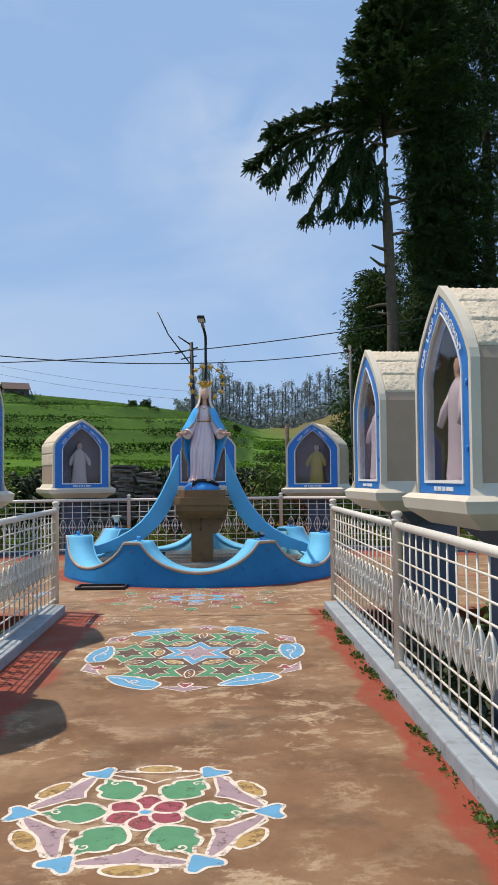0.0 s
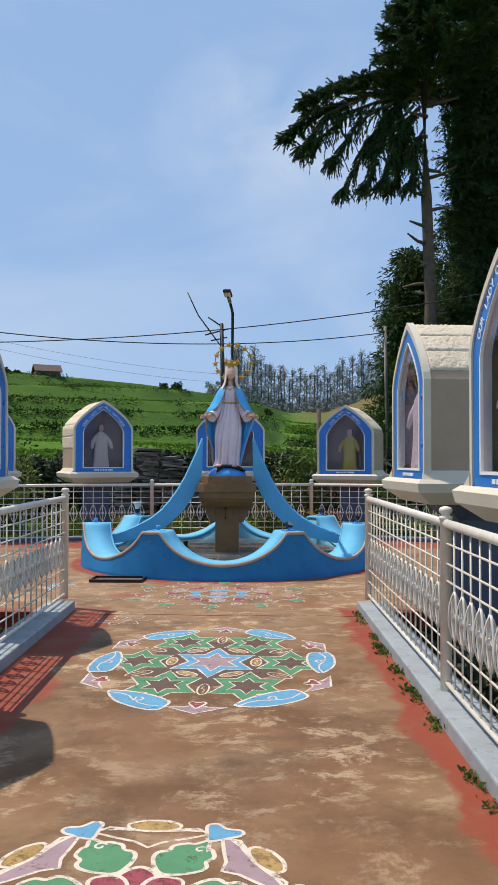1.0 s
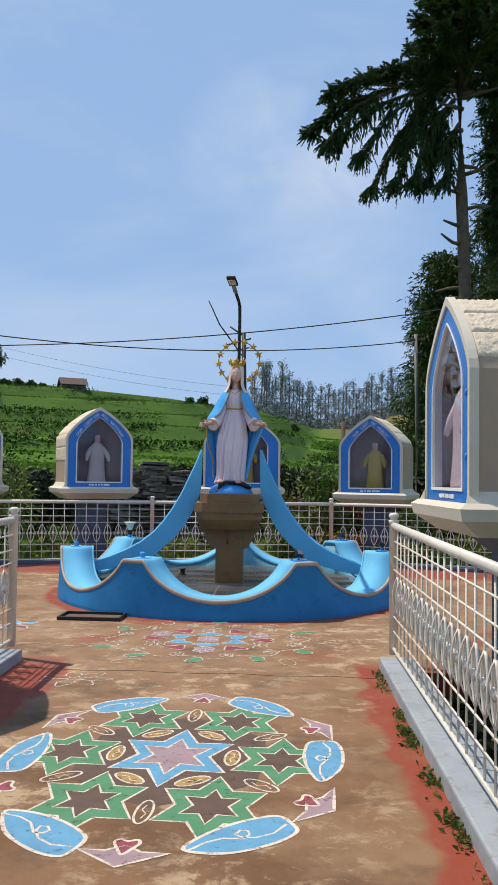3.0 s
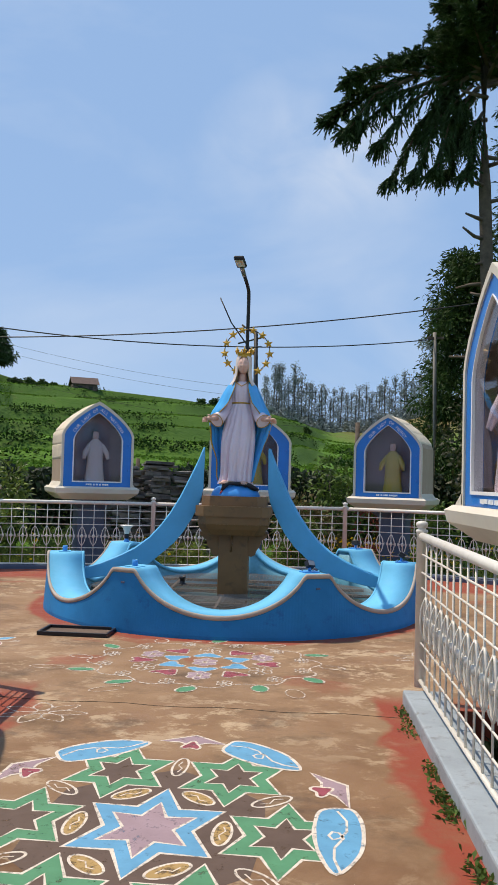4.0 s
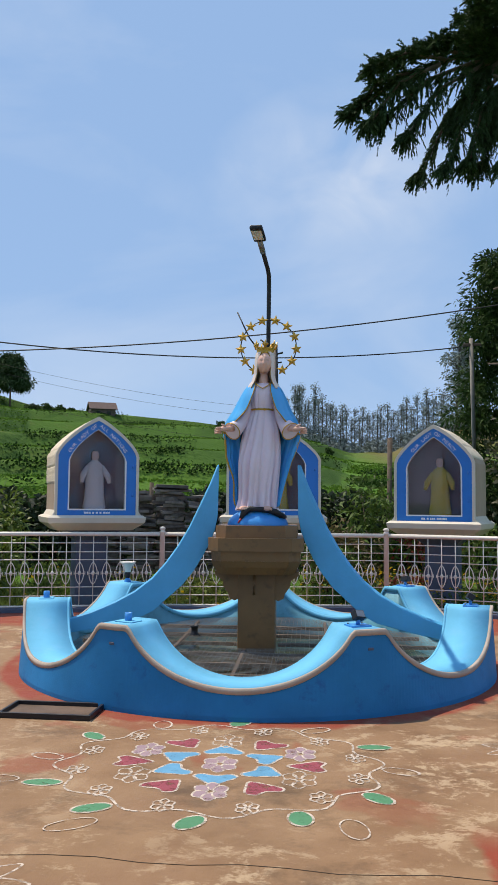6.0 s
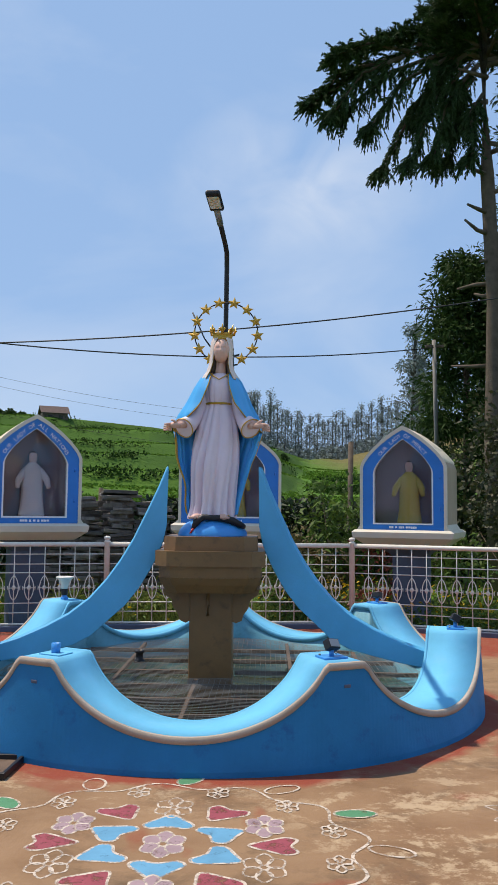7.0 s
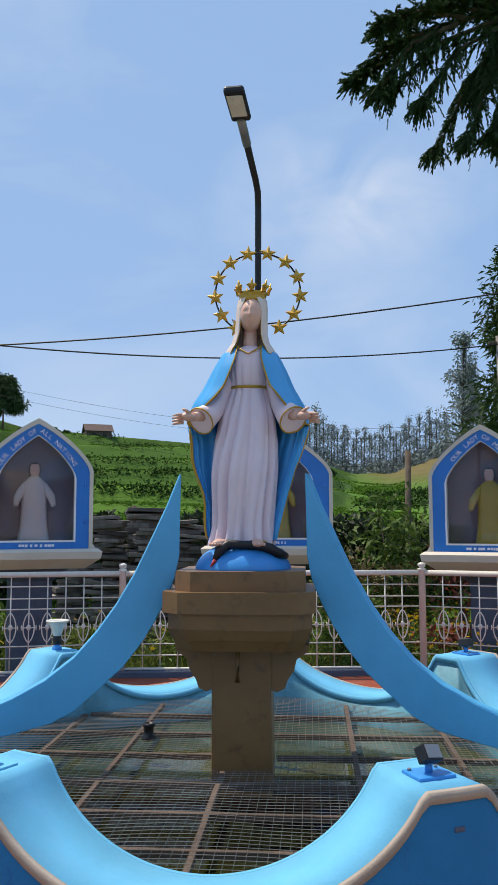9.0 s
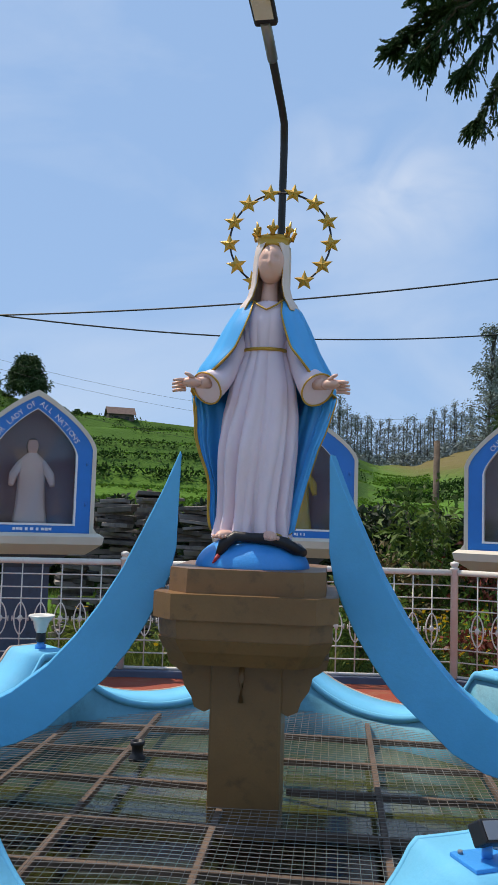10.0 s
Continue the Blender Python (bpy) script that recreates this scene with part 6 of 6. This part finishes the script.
part("shaft", tube(bmesh.new(), [(0, 0, -0.6), (0.02, 0, 3), (-0.02, 0, 5.45)], 0.05, 8), mat("pole_grey", (0.28, 0.26, 0.23), 0.8), pole)
part("crossarm", box((-0.22, -0.04, 5.27), (0.22, 0.04, 5.33), 0.01), M_WOODY, pole)
pole = thing("broken_pole", "dark broken utility pole with leaning crossarms and a loose strut", "pole", pose(-0.96, 36, 0), "utility poles")
part("shaft", tube(bmesh.new(), [(0.05, 0, -0.5), (0.03, 0, 4), (-0.04, 0, 7.35)], 0.09, 8, radii=[0.12, 0.10, 0.08]), M_WIRE, pole)
for p0, p1, rr in (((-0.62, 0, 7.62), (0.02, 0, 7.18), 0.035), ((-0.75, 0, 6.85), (0.25, 0, 7.12), 0.035), ((-0.5, 0, 6.6), (0.2, 0, 6.75), 0.03)):
    part("crossarm", tube(bmesh.new(), [p0, p1], rr, 6), M_WIRE, pole)
part("strut", tube(bmesh.new(), [(-1.52, 0, 8.7), (-1.05, 0, 7.7), (-0.02, 0, 6.3)], 0.03, 6), M_WIRE, pole)
for px, py, hh in ((2.15, 24.0, 2.9), (-3.9, 26.6, 1.9), (-0.5, 25.0, 1.7)):
    o = part("stake", tube(bmesh.new(), [(px, py, -0.6), (px + 0.04, py, hh)], 0.06, 7), M_WOODY)
    tagged(o, "weathered wooden stake at the garden's edge", "stake", "wooden stakes")

# ---- painted floor patterns ----
PAINT = {"white": worn_paint("white_floor_paint", (0.74, 0.64, 0.54), 0.37, 20),
         "blue": worn_paint("blue_floor_paint", (0.11, 0.34, 0.54), 0.31), "green": worn_paint("green_floor_paint", (0.075, 0.26, 0.13), 0.32),
         "red": worn_paint("red_floor_paint", (0.32, 0.06, 0.085), 0.38), "mauve": worn_paint("mauve_floor_paint", (0.36, 0.25, 0.28), 0.34),
         "brown": worn_paint("brown_floor_paint", (0.115, 0.070, 0.050), 0.30), "ochre": worn_paint("ochre_floor_paint", (0.44, 0.28, 0.10), 0.40), "pale": worn_paint("faded_floor_paint", (0.66, 0.56, 0.47), 0.43, 22)}


class Drawing:
    """Flat painted shapes: fills lie just over the floor, white lines just over the fills."""
    def __init__(self, name, x, y, label, turn=0.0, sx=1.0, sy=1.0):
        self.root = thing(name, label, "floor drawing", pose(x, y, 0, 0, 0, turn), "painted floor drawings")
        self.sx, self.sy, self.fills, self.n = sx, sy, {}, 0

    def fill(self, pts, colour, z=0.002):
        bm = bmesh.new()
        self.n += 1
        z = 0.0008 + self.n * 1.6e-5
        a = [bm.verts.new((x * self.sx, y * self.sy, z)) for x, y in pts]
        f = bm.faces.new(a)
        if f.normal.z < 0:
            bmesh.ops.reverse_faces(bm, faces=[f])
        f.normal_update()
        bmesh.ops.triangulate(bm, faces=bm.faces[:])
        for f in bm.faces:
            f.normal_update()
            if f.normal.z < 0:
                f.normal_flip()
        part("fill", bm, PAINT[colour], self.root)

    def line(self, pts, w=0.016, closed=False, colour="white", z=0.0036):
        self.n += 1
        z = 0.0008 + self.n * 1.6e-5
        pts = [Vector((x * self.sx, y * self.sy, z)) for x, y in pts]
        n = len(pts)
        bm = bmesh.new()
        rows = []
        for i, p in enumerate(pts):
            a = pts[(i - 1) % n] if closed or i else p
            b = pts[(i + 1) % n] if closed or i < n - 1 else p
            d = (b - a).normalized()
            s = Vector((-d.y, d.x, 0)) * (w * 0.56) * (1 + 0.3 * noise.noise(p * 9))
            rows.append((bm.verts.new(p + s), bm.verts.new(p - s)))
        for i in range(n if closed else n - 1):
            q, r = rows[i], rows[(i + 1) % n]
            bm.faces.new((q[0], q[1], r[1], r[0]))
        part("line", bm, PAINT[colour], self.root)

    def band(self, outer, inner, colour, z=0.002):
        bm = bmesh.new()
        self.n += 1
        z = 0.0008 + self.n * 1.6e-5
        a, b = ([bm.verts.new((x * self.sx, y * self.sy, z)) for x, y in p] for p in (outer, inner))
        for i in range(len(a)):
            j = (i + 1) % len(a)
            bm.faces.new((a[j], a[i], b[i], b[j]))
        part("fill", bm, PAINT[colour], self.root)

    def shape(self, pts, colour=None, w=0.016, line="white"):
        if colour:
            self.fill(pts, colour)
        self.line(pts, w, True, line)


def at(pts, a, r=0.0, s=1.0):
    """Points laid out along +y, pushed out by r, scaled, then turned by a degrees about the middle."""
    c, q = math.cos(radians(a)), math.sin(radians(a))
    return [(x * s * c - (y * s + r) * q, x * s * q + (y * s + r) * c) for x, y in pts]


def place(pts, x, y, a=0.0, s=1.0):
    return [(px + x, py + y) for px, py in at(pts, a, 0.0, s)]


def curve(pts, k=6):
    """A smooth closed curve through the points."""
    n, out = len(pts), []
    for i in range(n):
        p = [Vector(pts[(i + j - 1) % n]).to_3d() if len(pts[0]) == 3 else Vector((*pts[(i + j - 1) % n], 0)) for j in range(4)]
        for j in range(k):
            t = j / k
            q = 0.5 * (2 * p[1] + (p[2] - p[0]) * t + (2 * p[0] - 5 * p[1] + 4 * p[2] - p[3]) * t * t + (3 * p[1] - p[0] - 3 * p[2] + p[3]) * t ** 3)
            out.append((q.x, q.y))
    return out


LEAF = curve([(0, 0), (0.07, 0.05), (0.105, 0.14), (0.06, 0.24), (0, 0.30), (-0.06, 0.24), (-0.105, 0.14), (-0.07, 0.05)])
PETAL = curve([(0, 0.0), (0.055, 0.045), (0.062, 0.105), (0.0, 0.155), (-0.062, 0.105), (-0.055, 0.045)])
EYE = [(0.5 * (1 - math.cos(math.pi * k / 10)) - 0.5, 0.16 * math.sin(math.pi * k / 10)) for k in range(11)] + [(0.5 - 0.5 * (1 - math.cos(math.pi * k / 10)), -0.16 * math.sin(math.pi * k / 10)) for k in range(1, 10)]
HEART = curve([(0, -0.11), (0.05, -0.045), (0.085, 0.02), (0.06, 0.06), (0.0, 0.04), (-0.06, 0.06), (-0.085, 0.02), (-0.05, -0.045)], 5)
CURL = [(0.028 * (1 - k / 16) * math.cos(k * 0.5), 0.028 * (1 - k / 16) * math.sin(k * 0.5)) for k in range(14)]


def star_points(r0, r1, n=6, turn=0.0):
    return [((r0 if k % 2 == 0 else r1) * math.sin(math.pi * k / n + turn), (r0 if k % 2 == 0 else r1) * math.cos(math.pi * k / n + turn)) for k in range(2 * n)]


# nearest: red flower with green leaves inside a lobed ring of hearts
K = Drawing("floor_drawing", -0.155, 3.41, "painted floor flower with red petals and green leaves", -2)
CLOUD_LEAF = curve([(0, 0.155), (0.055, 0.185), (0.098, 0.235), (0.105, 0.275), (0.082, 0.305), (0.088, 0.345), (0.055, 0.385), (0.030, 0.395), (0, 0.445), (-0.030, 0.395), (-0.055, 0.385), (-0.088, 0.345), (-0.082, 0.305), (-0.105, 0.275), (-0.098, 0.235), (-0.055, 0.185)], 4)
SPANDREL = curve([(0, 0.455), (0.07, 0.462), (0.13, 0.468), (0.20, 0.462)], 1) + [(0.215, 0.435), (0.13, 0.398), (0.05, 0.368), (0, 0.325), (-0.05, 0.368), (-0.13, 0.398), (-0.215, 0.435), (-0.20, 0.462), (-0.13, 0.468), (-0.07, 0.462)]
SCALLOP = curve([(0, 0.455), (0.085, 0.475), (0.10, 0.515), (0.05, 0.545), (0, 0.55), (-0.05, 0.545), (-0.10, 0.515), (-0.085, 0.475)], 4)
for k in range(6):
    a = 60 * k
    K.shape(at(SPANDREL, a), "mauve" if k else None, 0.013)
    K.line(at([(-0.22, 0.44), (-0.17, 0.485), (-0.10, 0.475), (0, 0.46), (0.10, 0.475), (0.17, 0.485), (0.22, 0.44)], a), 0.013)
    K.shape(at([(x, y) for x, y in SCALLOP], a), "ochre", 0.013)
for k in range(6):
    a = 60 * k + 30
    K.shape(at(CLOUD_LEAF, a), "green", 0.015)
    K.line(at([(x + 0.012, y + 0.37) for x, y in CURL], a), 0.008)
    K.shape(at([(x * 0.92, y * 0.80) for x, y in HEART], a, 0.53), "blue", 0.013)
for k in range(6):
    K.shape(at(PETAL, 60 * k, 0.028, 0.98), "red", 0.014)
K.shape([(0.032 * math.cos(t), 0.026 * math.sin(t)) for t in (2 * math.pi * k / 14 for k in range(14))], "blue", 0.012)

# middle: six-pointed star in a ring of green stars
K = Drawing("floor_drawing", -0.022, 6.505, "painted floor star in blue, green and mauve with white lines", -3, 0.77, 1.0)
TURNED = math.pi / 6
SEED = [(x * 0.22, y * 0.30) for x, y in EYE]
BLADE = curve([(-0.29, 0.03), (-0.27, 0.10), (-0.14, 0.135), (0.05, 0.125), (0.18, 0.08), (0.30, -0.02), (0.18, -0.085), (0.03, -0.115), (-0.12, -0.115), (-0.26, -0.08)], 4)
SWIRL = [(-0.29, 0.01), (-0.18, 0.055), (-0.07, 0.05), (0.0, 0.015), (0.02, -0.025), (-0.02, -0.045), (-0.06, -0.025), (-0.05, 0.01), (0.0, 0.03), (0.10, -0.02), (0.20, -0.025), (0.31, 0.0)]
K.fill(star_points(0.66, 0.60), "brown")
for k in range(6):
    a = 60 * k + 30
    g, inner = star_points(0.345, 0.200, 6, TURNED), star_points(0.185, 0.10, 6, TURNED)
    K.fill(at(inner, a, 0.70), "brown")
    K.band(at(g, a, 0.70), at(inner, a, 0.70), "green")
    K.line(at(g, a, 0.70), 0.013, True)
    K.line(at(inner, a, 0.70), 0.011, True)
K.shape(star_points(0.42, 0.235), "blue", 0.016)
K.shape([(x * 0.62, y * 0.62) for x, y in star_points(0.42, 0.215)], "mauve", 0.014)
for k in range(6):
    a, b = 60 * k + 30, 60 * k
    far_out = 0.97 if k % 3 == 1 else 1.04
    K.shape(at(BLADE, a + 2, far_out), "blue", 0.015)
    K.line(at([(x * 0.9, y) for x, y in SWIRL], a + 2, far_out), 0.010)
    K.shape(at(SEED, a, 0.385), "ochre", 0.010)
    K.line(at([(-0.06, 0.0), (-0.02, 0.014), (0.02, -0.014), (0.06, 0.0)], a, 0.385), 0.006)
    K.shape(at(place([(x * 1.1, y * 0.95) for x, y in SEED], 0, 0, 90), b, 0.70), None, 0.010)
    K.line(at([(0.0, -0.07), (0.016, -0.02), (-0.016, 0.02), (0.0, 0.07)], b, 0.70), 0.006)
    K.shape(at([(-0.23, 0.0), (-0.10, 0.07), (0, 0.125), (0.10, 0.07), (0.23, 0.0), (0.09, 0.0), (0, -0.05), (-0.09, 0.0)], b, 1.065), "mauve", 0.013)
    K.shape(at([(x * 0.75, y * 0.75) for x, y in HEART], b + 180, -1.01), "red", 0.012)

# by the pool: hearts and flowers in a leafy garland
K = Drawing("floor_drawing", -0.10, 9.46, "faded painted floor garland with hearts, daisies and leaves", 0, 1.05, 0.90)
def daisy(x, y, r, colour=None, line="pale"):
    for j in range(6):
        K.shape(place([(px * 0.62, py) for px, py in at(PETAL, 60 * j, 0.03)], x, y, 0, r / 0.18), colour, 0.009, line)
    K.line([(x + r * 0.16 * math.cos(t), y + r * 0.16 * math.sin(t)) for t in (2 * math.pi * j / 8 for j in range(8))], 0.008, True, line)


daisy(0, 0, 0.15, "mauve")
for k in range(6):
    a = 60 * k
    K.shape(at([(x * 1.2, y) for x, y in HEART], a + 180, -0.25, 1.05), "blue", 0.012, "pale")
    K.shape(at(HEART, a + 30, 0.47, 1.15), "red", 0.012, "pale")
    q = at([(0, 0.47)], a)[0]
    daisy(q[0], q[1], 0.14, "mauve" if k % 2 else None)
gar = [((0.80 + 0.045 * math.sin(12 * t)) * math.cos(t), (0.80 + 0.045 * math.sin(12 * t)) * math.sin(t)) for t in (2 * math.pi * k / 120 for k in range(120))]
K.line(gar, 0.013, True, "pale")
for k in range(12):
    a = 30 * k
    q = at([(0, 0.72)], a + 15)[0]
    daisy(q[0], q[1], 0.085, None)
    K.shape(at(place([(x * 0.19, y * 0.34) for x, y in EYE], 0.04, 0.0, 65), a, 0.91), "green" if k % 2 == 0 or k in (5, 7) else None, 0.011, "pale")
for k in (0, 2, 5):
    a = radians(200 + 21 * k)
    q = (1.12 * math.cos(a), 1.12 * math.sin(a))
    K.shape(place([(x * 0.24, y * 0.36) for x, y in EYE], q[0], q[1], 20 * k), None, 0.007, "pale")
# smaller faded sprigs beside the pool
for x, y in ((-1.95, 9.95), (1.62, 9.9), (-0.9, 8.0)):
    K = Drawing("floor_drawing", x, y, "faded painted sprig on the paving", 15, 1, 0.8)
    for j in range(7):
        K.shape(at([(px * 0.7, py) for px, py in LEAF], 51 * j, 0.04, 0.75), ("blue", "red", None)[j % 3] if x < -1 else None, 0.010, "white" if x < -1 else "pale")
